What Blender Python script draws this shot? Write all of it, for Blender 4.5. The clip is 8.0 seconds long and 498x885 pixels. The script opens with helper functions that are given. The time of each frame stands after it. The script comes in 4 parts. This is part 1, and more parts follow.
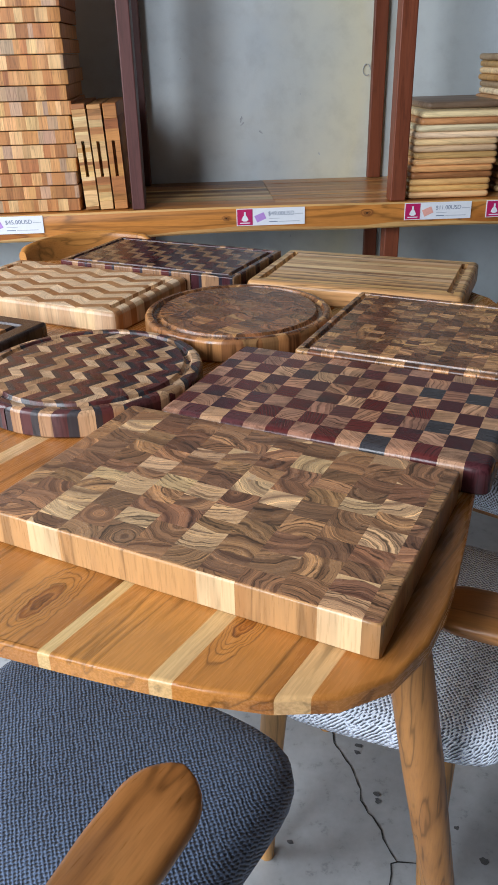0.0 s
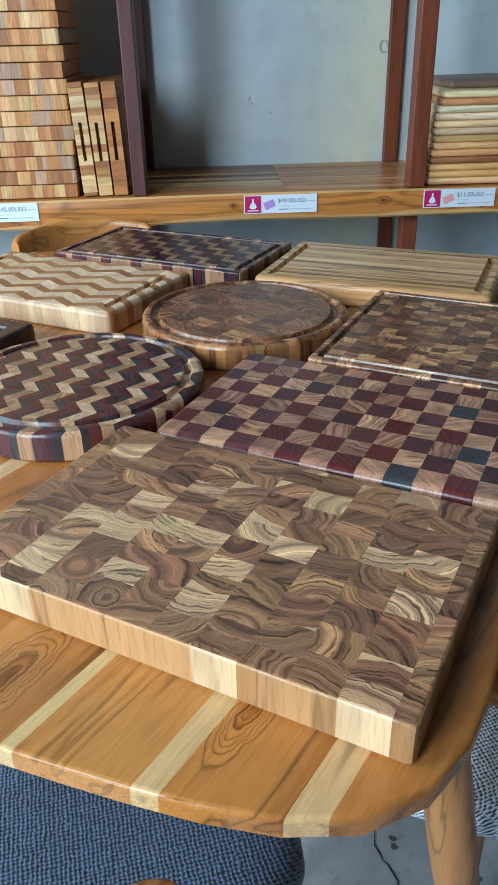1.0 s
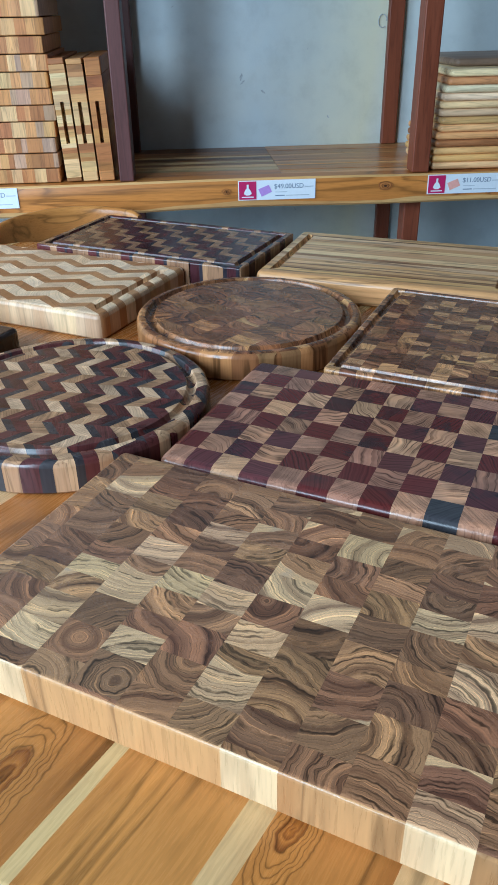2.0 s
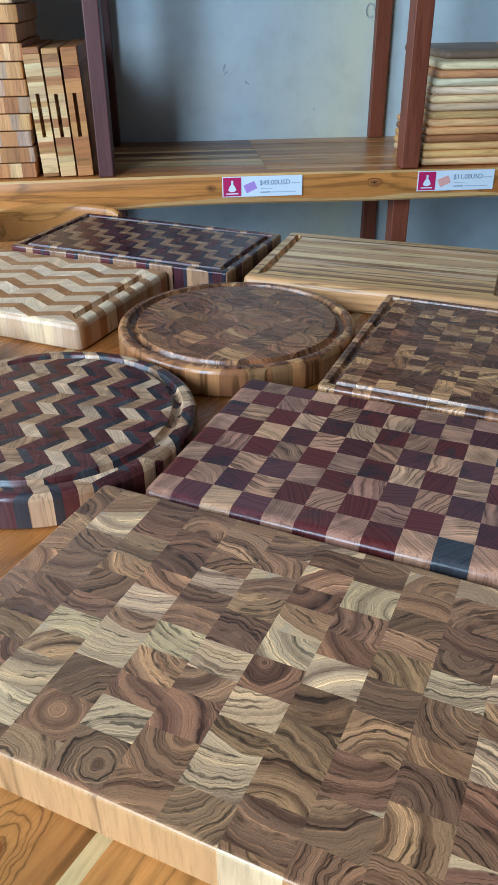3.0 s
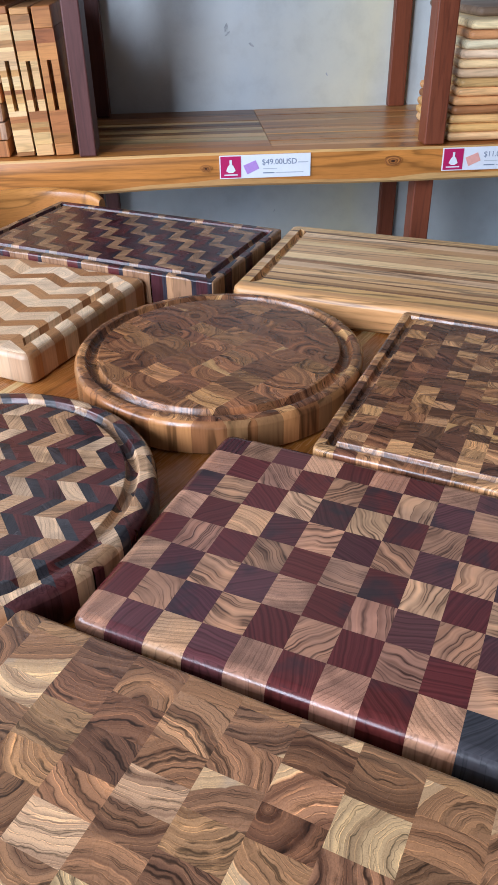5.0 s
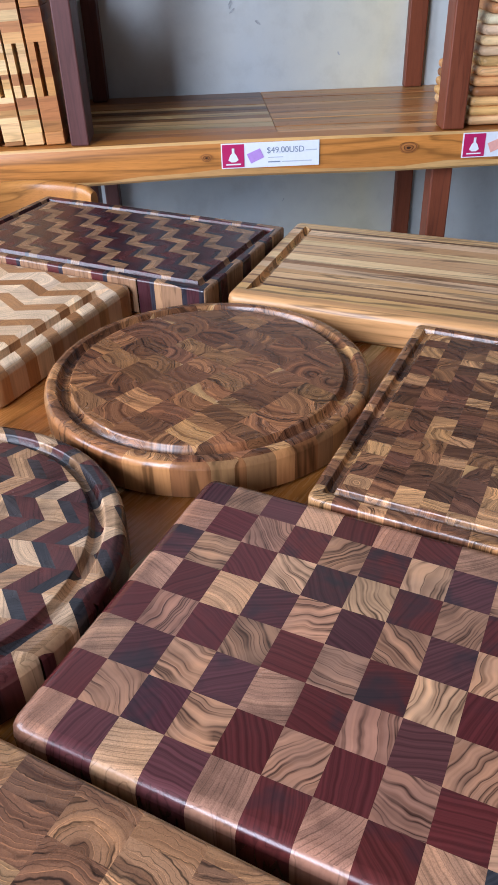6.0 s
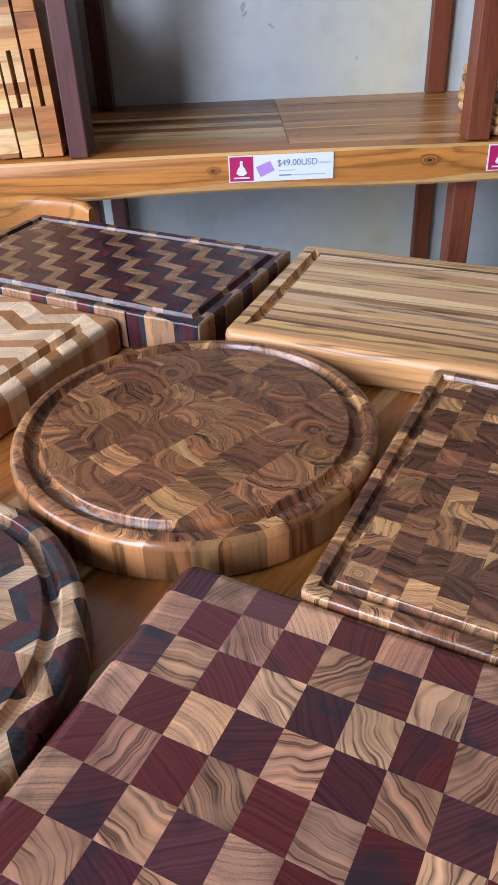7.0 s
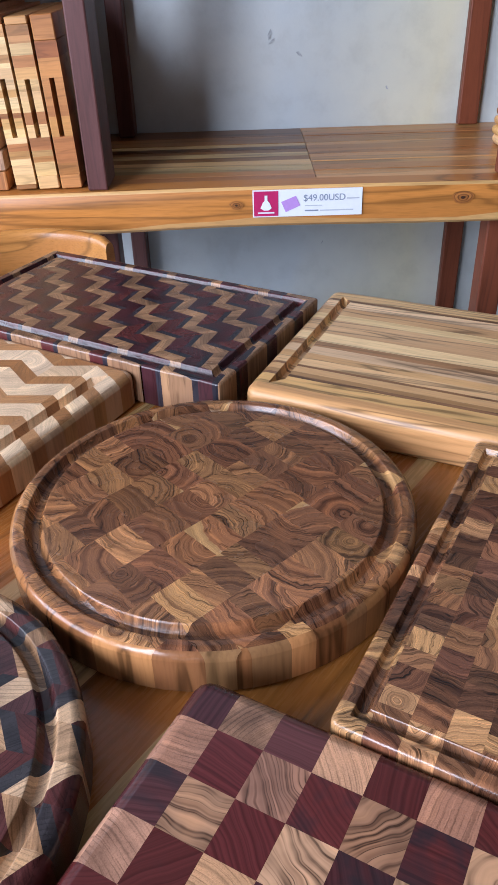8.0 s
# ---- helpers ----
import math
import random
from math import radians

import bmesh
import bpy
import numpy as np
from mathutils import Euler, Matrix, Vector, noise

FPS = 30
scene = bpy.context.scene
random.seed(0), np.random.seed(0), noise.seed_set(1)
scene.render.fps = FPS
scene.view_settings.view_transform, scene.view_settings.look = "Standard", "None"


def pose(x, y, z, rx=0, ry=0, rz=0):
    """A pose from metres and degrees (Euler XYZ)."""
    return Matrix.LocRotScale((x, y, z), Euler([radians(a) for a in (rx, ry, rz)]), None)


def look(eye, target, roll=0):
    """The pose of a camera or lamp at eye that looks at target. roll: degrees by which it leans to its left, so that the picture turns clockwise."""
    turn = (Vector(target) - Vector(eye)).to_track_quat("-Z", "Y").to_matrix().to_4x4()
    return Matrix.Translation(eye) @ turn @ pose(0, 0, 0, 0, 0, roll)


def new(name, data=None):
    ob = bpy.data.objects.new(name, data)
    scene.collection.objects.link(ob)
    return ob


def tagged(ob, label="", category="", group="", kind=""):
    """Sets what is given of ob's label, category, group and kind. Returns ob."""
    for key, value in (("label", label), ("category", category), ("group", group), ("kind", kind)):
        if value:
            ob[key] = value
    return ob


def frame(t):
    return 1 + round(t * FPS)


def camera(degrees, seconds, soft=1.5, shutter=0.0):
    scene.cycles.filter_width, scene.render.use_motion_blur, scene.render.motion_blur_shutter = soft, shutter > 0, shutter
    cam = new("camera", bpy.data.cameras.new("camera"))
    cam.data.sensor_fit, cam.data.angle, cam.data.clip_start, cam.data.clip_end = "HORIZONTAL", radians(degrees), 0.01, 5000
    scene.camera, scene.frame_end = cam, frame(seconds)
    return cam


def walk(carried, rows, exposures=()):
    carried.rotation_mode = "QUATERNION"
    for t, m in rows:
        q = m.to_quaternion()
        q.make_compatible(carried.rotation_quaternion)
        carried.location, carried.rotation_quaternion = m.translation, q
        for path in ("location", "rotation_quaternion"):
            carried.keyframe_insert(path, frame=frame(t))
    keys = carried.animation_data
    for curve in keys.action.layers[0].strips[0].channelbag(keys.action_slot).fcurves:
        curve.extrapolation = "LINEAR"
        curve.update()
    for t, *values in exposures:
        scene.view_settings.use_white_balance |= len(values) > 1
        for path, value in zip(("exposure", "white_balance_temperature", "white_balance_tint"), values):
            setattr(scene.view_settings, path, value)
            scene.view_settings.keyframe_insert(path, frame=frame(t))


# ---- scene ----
cam = camera(36.0, 8.0, soft=1.6)
PATH = [
    (0, (0.191, 0.393, 1.212), (-0.62, 1.977, 0.299), -1.3),
    (0.5, (0.168, 0.453, 1.205), (-0.653, 2.022, 0.274), -1.4),
    (1, (0.133, 0.511, 1.201), (-0.687, 2.068, 0.25), -1.3),
    (1.5, (0.085, 0.563, 1.194), (-0.714, 2.116, 0.218), -1.2),
    (3, (0.008, 0.657, 1.202), (-0.709, 2.22, 0.181), -0.4),
    (3.5, (-0.002, 0.708, 1.202), (-0.719, 2.261, 0.167), -0.3),
    (4, (-0.014, 0.764, 1.199), (-0.739, 2.298, 0.141), -0.5),
    (4.5, (-0.033, 0.82, 1.196), (-0.765, 2.337, 0.117), -0.7),
    (6, (-0.074, 0.991, 1.183), (-0.844, 2.445, 0.046), -1.9),
    (6.5, (-0.09, 1.05, 1.169), (-0.884, 2.485, 0.024), -2.4),
    (7, (-0.101, 1.101, 1.177), (-0.919, 2.531, 0.042), -2.4),
    (7.5, (-0.127, 1.139, 1.18), (-0.966, 2.567, 0.059), -2.0),
    (8, (-0.148, 1.172, 1.188), (-1.009, 2.6, 0.084), -1.9),
]
LIGHT = [(0.0, -0.02, 6100, 11), (0.5, -0.03, 5550, 2), (1.3, -0.02, 5100, -2), (3.0, 0.05, 4850, -1), (3.5, 0.14, 5150, 5), (4.4, 0.27, 5600, 12), (6.0, 0.39, 5600, 16), (8.0, 0.39, 5650, 17)]
walk(cam, [(t, look(eye, target, roll)) for t, eye, target, roll in PATH], LIGHT)

# ---------------------------------------------------------------- light
# Room frame: x along the shelf wall, y towards the wall, origin on the shelf's front edge.
ROOM = pose(-0.668, 2.448, 0, 0, 0, 30.7)
WALL_Y = 0.49

world = bpy.data.worlds.new("sky")
scene.world = world
world.use_nodes = True
wn = world.node_tree.nodes
sky = wn.new("ShaderNodeTexSky")
sky.sky_type = "NISHITA"
sky.sun_disc = False
sky.sun_elevation = radians(48)
sky.sun_rotation = radians(150)
wn["Background"].inputs["Strength"].default_value = 0.07
world.node_tree.links.new(sky.outputs[0], wn["Background"].inputs["Color"])


def lamp_area(name, m, sx, sy, watts, colour):
    data = bpy.data.lights.new(name, "AREA")
    data.shape, data.size, data.size_y, data.energy, data.color = "RECTANGLE", sx, sy, watts, colour
    ob = new(name, data)
    ob.matrix_world = m
    return ob


# daylight through the assumed shop and west windows; the doorway lamp is added fill
lamp_area("shop_front_daylight", ROOM @ look((-2.1, -3.42, 2.05), (-0.8, 0, 0.9)), 1.0, 1.6, 102, (0.96, 0.98, 1.0))
lamp_area("west_window_daylight", ROOM @ look((-3.40, -1.75, 2.05), (0, -1.2, 0.8)), 2.4, 1.6, 132, (0.95, 0.98, 1.0))
lamp_area("doorway_daylight", ROOM @ look((-3.02, -3.32, 1.2), (-1.5, 0, 1.0)), 0.75, 2.1, 8, (0.96, 0.98, 1.0))


# ---------------------------------------------------------------- materials
def material(name, rough=0.5, metal=0.0):
    mat = bpy.data.materials.new(name)
    mat.use_nodes = True
    nt = mat.node_tree
    b = nt.nodes["Principled BSDF"]
    b.inputs["Roughness"].default_value = rough
    b.inputs["Metallic"].default_value = metal
    return mat, nt, b


def node(nt, kind, ins=(), **props):
    n = nt.nodes.new(kind)
    for k, v in props.items():
        setattr(n, k, v)
    for k, v in dict(ins).items():
        sock = n.inputs[k]
        if hasattr(v, "is_linked"):
            nt.links.new(v, sock)
        else:
            sock.default_value = v
    return n


def ramp(nt, fac, stops, interp="LINEAR"):
    n = node(nt, "ShaderNodeValToRGB", {0: fac})
    cr = n.color_ramp
    cr.interpolation = interp
    while len(cr.elements) < len(stops):
        cr.elements.new(0.5)
    for e, (p, c) in zip(cr.elements, stops):
        e.position, e.color = p, (c if len(c) == 4 else (*c, 1))
    return n.outputs[0]


def grey(v):
    return (v, v, v, 1)


def mixc(nt, fac, a, b, mode="MIX"):
    n = node(nt, "ShaderNodeMix", data_type="RGBA", blend_type=mode)
    for i, v in ((0, fac), (6, a), (7, b)):
        if hasattr(v, "is_linked"):
            nt.links.new(v, n.inputs[i])
        else:
            n.inputs[i].default_value = v
    return n.outputs[2]


def bump(nt, b, height, strength, dist):
    n = node(nt, "ShaderNodeBump", {"Height": height, "Strength": strength, "Distance": dist})
    nt.links.new(n.outputs[0], b.inputs["Normal"])


def wood_coords(nt, spread):
    """Object coordinates shifted by a random step of its own for every piece."""
    info = node(nt, "ShaderNodeObjectInfo")
    white = node(nt, "ShaderNodeTexWhiteNoise", {"W": info.outputs["Random"]}, noise_dimensions="1D")
    off = node(nt, "ShaderNodeVectorMath", {0: white.outputs["Color"], 1: (0.5, 0.5, 0.5)}, operation="SUBTRACT")
    off = node(nt, "ShaderNodeVectorMath", {0: off.outputs[0], 1: spread}, operation="MULTIPLY")
    co = node(nt, "ShaderNodeTexCoord")
    add = node(nt, "ShaderNodeVectorMath", {0: co.outputs["Object"], 1: off.outputs[0]}, operation="ADD")
    return info, white, add.outputs[0]


def ring_distance(nt, co, wobble, wobble_scale, fine):
    """Distance from the pith, a little out of round."""
    sp = node(nt, "ShaderNodeSeparateXYZ", {0: co})
    flat = node(nt, "ShaderNodeCombineXYZ", {0: sp.outputs["X"], 1: sp.outputs["Y"]})
    ln = node(nt, "ShaderNodeVectorMath", {0: flat.outputs[0]}, operation="LENGTH")
    n1 = node(nt, "ShaderNodeTexNoise", {"Vector": flat.outputs[0], "Scale": wobble_scale, "Detail": 2})
    n2 = node(nt, "ShaderNodeTexNoise", {"Vector": flat.outputs[0], "Scale": 260, "Detail": 2})
    d = node(nt, "ShaderNodeMath", {0: n1.outputs["Fac"], 1: wobble, 2: ln.outputs["Value"]}, operation="MULTIPLY_ADD")
    return node(nt, "ShaderNodeMath", {0: n2.outputs["Fac"], 1: fine, 2: d.outputs[0]}, operation="MULTIPLY_ADD").outputs[0]


def end_grain(name, rough, contrast=1.0, period=0.0042, wobble=0.016, spread=0.16, broad=1.0, smoke=0.62):
    """Cut ends of oiled hardwood: uneven growth rings, rays and pores, in the tint of the piece."""
    mat, nt, b = material(name, rough)
    info, white, co = wood_coords(nt, (spread, spread, 0.3))
    d = ring_distance(nt, co, wobble, 22, 0.0010)
    seed = node(nt, "ShaderNodeMath", {0: info.outputs["Random"], 1: 37.0, 2: d}, operation="MULTIPLY_ADD").outputs[0]
    r1 = node(nt, "ShaderNodeTexNoise", {"W": seed, "Scale": 0.85 / period, "Detail": 5, "Roughness": 0.68}, noise_dimensions="1D")
    line = ramp(nt, r1.outputs["Fac"], [(0.32, grey(0.42)), (0.40, grey(0.66)), (0.425, grey(0.98)), (0.475, grey(0.80)), (0.50, grey(1.22)), (0.53, grey(0.96)), (0.60, grey(1.2)), (0.625, grey(0.72)), (0.66, grey(1.3)), (0.74, grey(1.6))])
    ph = node(nt, "ShaderNodeMath", {0: seed, 1: 2 * math.pi / period}, operation="MULTIPLY")
    sn = node(nt, "ShaderNodeMath", {0: ph.outputs[0]}, operation="SINE")
    thin = ramp(nt, node(nt, "ShaderNodeMapRange", {"Value": sn.outputs[0], "From Min": -1, "From Max": 1}).outputs[0],
                [(0.0, grey(0.28)), (0.04, grey(0.5)), (0.13, grey(0.98)), (1.0, grey(1.05))])
    fade = node(nt, "ShaderNodeTexNoise", {"Vector": co, "Scale": 55, "Detail": 2})
    some = node(nt, "ShaderNodeMapRange", {"Value": fade.outputs["Fac"], "From Min": 0.38, "From Max": 0.58, "To Min": 0.1, "To Max": contrast * 0.95})
    r2 = node(nt, "ShaderNodeTexNoise", {"W": seed, "Scale": 0.27 / period, "Detail": 2}, noise_dimensions="1D")
    wide = ramp(nt, r2.outputs["Fac"], [(0.28, (0.62, 0.58, 0.57)), (0.45, (0.9, 0.89, 0.88)), (0.6, (1.15, 1.12, 1.1)), (0.70, (1.65, 1.62, 1.5)), (0.8, (2.0, 2.0, 1.85))])
    pores = node(nt, "ShaderNodeTexNoise", {"Vector": co, "Scale": 1100, "Detail": 2})
    pore = ramp(nt, pores.outputs["Fac"], [(0.3, grey(0.7)), (0.5, grey(1.0)), (0.75, grey(1.12))])
    cloud = node(nt, "ShaderNodeTexNoise", {"Vector": co, "Scale": 24, "Detail": 4})
    tint = ramp(nt, cloud.outputs["Fac"], [(0.3, (smoke, smoke * 0.97, smoke)), (0.5, (1, 1, 1)), (0.72, (1.25, 1.18, 1.08))])
    c = mixc(nt, contrast, info.outputs["Color"], line, "MULTIPLY")
    c = mixc(nt, some.outputs[0], c, thin, "MULTIPLY")
    c = mixc(nt, broad, c, wide, "MULTIPLY")
    c = mixc(nt, 0.7, c, pore, "MULTIPLY")
    c = mixc(nt, 0.85, c, tint, "MULTIPLY")
    nt.links.new(c, b.inputs["Base Color"])
    r = node(nt, "ShaderNodeMapRange", {"Value": cloud.outputs["Fac"], "From Min": 0.3, "From Max": 0.7, "To Min": rough - 0.07, "To Max": rough + 0.1})
    nt.links.new(r.outputs[0], b.inputs["Roughness"])
    b.inputs["Specular IOR Level"].default_value = 0.32
    bump(nt, b, pores.outputs["Fac"], 0.12, 0.0006)
    return mat


def teak_end(name, rough, period, pith=(0.07, 0.13), wobble=0.010, sap=(-0.012, 0.045), vein_gap=0.005, sap_tint=(0.58, 0.37, 0.19)):
    """Cut ends of oiled teak: growth rings round a pith near the block, dark veins, sapwood on the outer side of some blocks."""
    mat, nt, b = material(name, rough)
    info = node(nt, "ShaderNodeObjectInfo")
    rnd = info.outputs["Random"]
    w1 = node(nt, "ShaderNodeTexWhiteNoise", {"W": rnd}, noise_dimensions="1D")
    w2 = node(nt, "ShaderNodeTexWhiteNoise", {"W": node(nt, "ShaderNodeMath", {0: rnd, 1: 91.7}, operation="MULTIPLY").outputs[0]}, noise_dimensions="1D")
    off = node(nt, "ShaderNodeVectorMath", {0: w1.outputs["Color"], 1: (0.5, 0.5, 0.5)}, operation="SUBTRACT")
    off = node(nt, "ShaderNodeVectorMath", {0: off.outputs[0], 1: (pith[0], pith[1], 0)}, operation="MULTIPLY")
    co = node(nt, "ShaderNodeTexCoord").outputs["Object"]
    flat = node(nt, "ShaderNodeVectorMath", {0: co, 1: (1, 1, 0)}, operation="MULTIPLY")
    flat = node(nt, "ShaderNodeVectorMath", {0: flat.outputs[0], 1: off.outputs[0]}, operation="ADD").outputs[0]
    spot = node(nt, "ShaderNodeVectorMath", {0: flat, 1: node(nt, "ShaderNodeVectorMath", {0: w1.outputs["Color"], 1: (9, 9, 9)}, operation="MULTIPLY").outputs[0]}, operation="ADD").outputs[0]
    ln = node(nt, "ShaderNodeVectorMath", {0: flat}, operation="LENGTH").outputs["Value"]
    ln0 = node(nt, "ShaderNodeVectorMath", {0: off.outputs[0]}, operation="LENGTH").outputs["Value"]
    n1 = node(nt, "ShaderNodeTexNoise", {"Vector": spot, "Scale": 0.13 / period, "Detail": 2}).outputs["Fac"]
    n2 = node(nt, "ShaderNodeTexNoise", {"Vector": spot, "Scale": 190, "Detail": 2}).outputs["Fac"]
    d = node(nt, "ShaderNodeMath", {0: n1, 1: wobble, 2: ln}, operation="MULTIPLY_ADD").outputs[0]
    d = node(nt, "ShaderNodeMath", {0: n2, 1: 0.0014, 2: d}, operation="MULTIPLY_ADD").outputs[0]
    seed = node(nt, "ShaderNodeMath", {0: rnd, 1: 3.0, 2: d}, operation="MULTIPLY_ADD").outputs[0]
    uneven = node(nt, "ShaderNodeTexNoise", {"W": seed, "Scale": 85, "Detail": 2}, noise_dimensions="1D").outputs["Fac"]
    ph = node(nt, "ShaderNodeMath", {0: seed, 1: 1 / period, 2: node(nt, "ShaderNodeMath", {0: uneven, 1: 3.4}, operation="MULTIPLY").outputs[0]}, operation="MULTIPLY_ADD")
    fr = node(nt, "ShaderNodeMath", {0: ph.outputs[0]}, operation="FRACT").outputs[0]
    ring = ramp(nt, fr, [(0.0, grey(1.1)), (0.03, (1.75, 1.68, 1.5, 1)), (0.10, (1.6, 1.52, 1.38, 1)), (0.16, grey(0.98)), (0.5, grey(1.04)), (0.8, grey(0.88)), (0.95, grey(0.68)), (1.0, grey(0.8))])
    fade = node(nt, "ShaderNodeTexNoise", {"Vector": spot, "Scale": 70, "Detail": 2}).outputs["Fac"]
    some = node(nt, "ShaderNodeMapRange", {"Value": fade, "From Min": 0.36, "From Max": 0.6, "To Min": 0.08, "To Max": 1.0}).outputs[0]
    nb = node(nt, "ShaderNodeTexNoise", {"W": seed, "Scale": 0.27 / period, "Detail": 3, "Roughness": 0.55}, noise_dimensions="1D").outputs["Fac"]
    band = ramp(nt, nb, [(0.28, (0.46, 0.41, 0.41)), (0.40, (0.76, 0.72, 0.70)), (0.52, (1.05, 1.03, 1.0)), (0.62, (1.25, 1.21, 1.13)), (0.75, (1.65, 1.58, 1.42))])
    n3 = node(nt, "ShaderNodeTexNoise", {"Vector": spot, "Scale": 85, "Detail": 2}).outputs["Fac"]
    dv = node(nt, "ShaderNodeMath", {0: n3, 1: 0.0075, 2: seed}, operation="MULTIPLY_ADD").outputs[0]
    nv = node(nt, "ShaderNodeTexNoise", {"W": dv, "Scale": 1 / vein_gap, "Detail": 1}, noise_dimensions="1D").outputs["Fac"]
    vein = ramp(nt, nv, [(0.465, grey(1.0)), (0.492, grey(0.55)), (0.5, grey(0.2)), (0.508, grey(0.45)), (0.55, grey(1.0))])
    n4 = node(nt, "ShaderNodeTexNoise", {"Vector": spot, "Scale": 45, "Detail": 2}).outputs["Fac"]
    vsome = node(nt, "ShaderNodeMapRange", {"Value": n4, "From Min": 0.36, "From Max": 0.5}).outputs[0]
    pores = node(nt, "ShaderNodeTexNoise", {"Vector": spot, "Scale": 1100, "Detail": 2}).outputs["Fac"]
    pore = ramp(nt, pores, [(0.3, grey(0.75)), (0.5, grey(1.0)), (0.75, grey(1.12))])
    c = mixc(nt, 1.0, info.outputs["Color"], band, "MULTIPLY")
    c = mixc(nt, some, c, ring, "MULTIPLY")
    c = mixc(nt, vsome, c, vein, "MULTIPLY")
    # sapwood begins at a ring of its own in each block
    out = node(nt, "ShaderNodeMath", {0: d, 1: ln0}, operation="SUBTRACT").outputs[0]
    out = node(nt, "ShaderNodeMath", {0: out, 1: wobble * 0.5 + 0.0011}, operation="SUBTRACT").outputs[0]
    edge = node(nt, "ShaderNodeMapRange", {"Value": w2.outputs["Value"], "To Min": sap[0], "To Max": sap[1]}).outputs[0]
    past = node(nt, "ShaderNodeMath", {0: out, 1: edge}, operation="SUBTRACT").outputs[0]
    isap = node(nt, "ShaderNodeMapRange", {"Value": past, "From Min": 0.0, "From Max": 0.0012, "To Max": 0.92}).outputs[0]
    pale = mixc(nt, node(nt, "ShaderNodeMath", {0: some, 1: 0.85}, operation="MULTIPLY").outputs[0], (*sap_tint, 1), ring, "MULTIPLY")
    pale = mixc(nt, 0.45, pale, band, "MULTIPLY")
    pale = mixc(nt, ramp(nt, n4, [(0.55, grey(0.0)), (0.7, grey(0.6))]), pale, (0.34, 0.28, 0.22, 1))
    c = mixc(nt, isap, c, pale)
    c = mixc(nt, 0.7, c, pore, "MULTIPLY")
    nt.links.new(c, b.inputs["Base Color"])
    r = node(nt, "ShaderNodeMapRange", {"Value": n4, "From Min": 0.3, "From Max": 0.7, "To Min": rough - 0.06, "To Max": rough + 0.09})
    nt.links.new(r.outputs[0], b.inputs["Roughness"])
    b.inputs["Specular IOR Level"].default_value = 0.4
    bump(nt, b, pores, 0.12, 0.0006)
    return mat


def veined(name, rough, gap=0.0075):
    """Smooth pale wood with thin dark wandering veins."""
    mat, nt, b = material(name, rough)
    info, white, co = wood_coords(nt, (0.5, 0.5, 0.3))
    spin = node(nt, "ShaderNodeVectorRotate", {"Vector": co, "Angle": node(nt, "ShaderNodeMath", {0: info.outputs["Random"], 1: 6.0}, operation="MULTIPLY").outputs[0]}, rotation_type="Z_AXIS").outputs[0]
    n1 = node(nt, "ShaderNodeTexNoise", {"Vector": spin, "Scale": 26, "Detail": 2, "Roughness": 0.4})
    sp = node(nt, "ShaderNodeSeparateXYZ", {0: spin})
    d = node(nt, "ShaderNodeMath", {0: n1.outputs["Fac"], 1: 0.030, 2: sp.outputs["X"]}, operation="MULTIPLY_ADD").outputs[0]
    rv = node(nt, "ShaderNodeTexNoise", {"W": d, "Scale": 0.9 / gap, "Detail": 2, "Roughness": 0.5}, noise_dimensions="1D")
    vein = ramp(nt, rv.outputs["Fac"], [(0.30, (0.72, 0.68, 0.66)), (0.42, (1.0, 1.0, 1.0)), (0.455, (0.45, 0.42, 0.42)), (0.475, (0.14, 0.13, 0.14)), (0.50, (0.6, 0.57, 0.56)), (0.55, (1.05, 1.04, 1.03)), (0.70, (1.3, 1.27, 1.2))])
    fade = node(nt, "ShaderNodeTexNoise", {"Vector": co, "Scale": 42, "Detail": 2})
    some = node(nt, "ShaderNodeMapRange", {"Value": fade.outputs["Fac"], "From Min": 0.36, "From Max": 0.58, "To Min": 0.3, "To Max": 1.0})
    r2 = node(nt, "ShaderNodeTexNoise", {"W": d, "Scale": 300, "Detail": 3}, noise_dimensions="1D")
    fine = ramp(nt, r2.outputs["Fac"], [(0.3, grey(0.8)), (0.5, grey(1.0)), (0.7, grey(1.15))])
    cloud = node(nt, "ShaderNodeTexNoise", {"Vector": co, "Scale": 30, "Detail": 3})
    tone = ramp(nt, cloud.outputs["Fac"], [(0.3, (0.68, 0.66, 0.66)), (0.5, (1, 1, 1)), (0.7, (1.28, 1.22, 1.12))])
    c = mixc(nt, some.outputs[0], info.outputs["Color"], vein, "MULTIPLY")
    c = mixc(nt, 0.9, c, fine, "MULTIPLY")
    c = mixc(nt, 0.9, c, tone, "MULTIPLY")
    nt.links.new(c, b.inputs["Base Color"])
    b.inputs["Specular IOR Level"].default_value = 0.35
    return mat


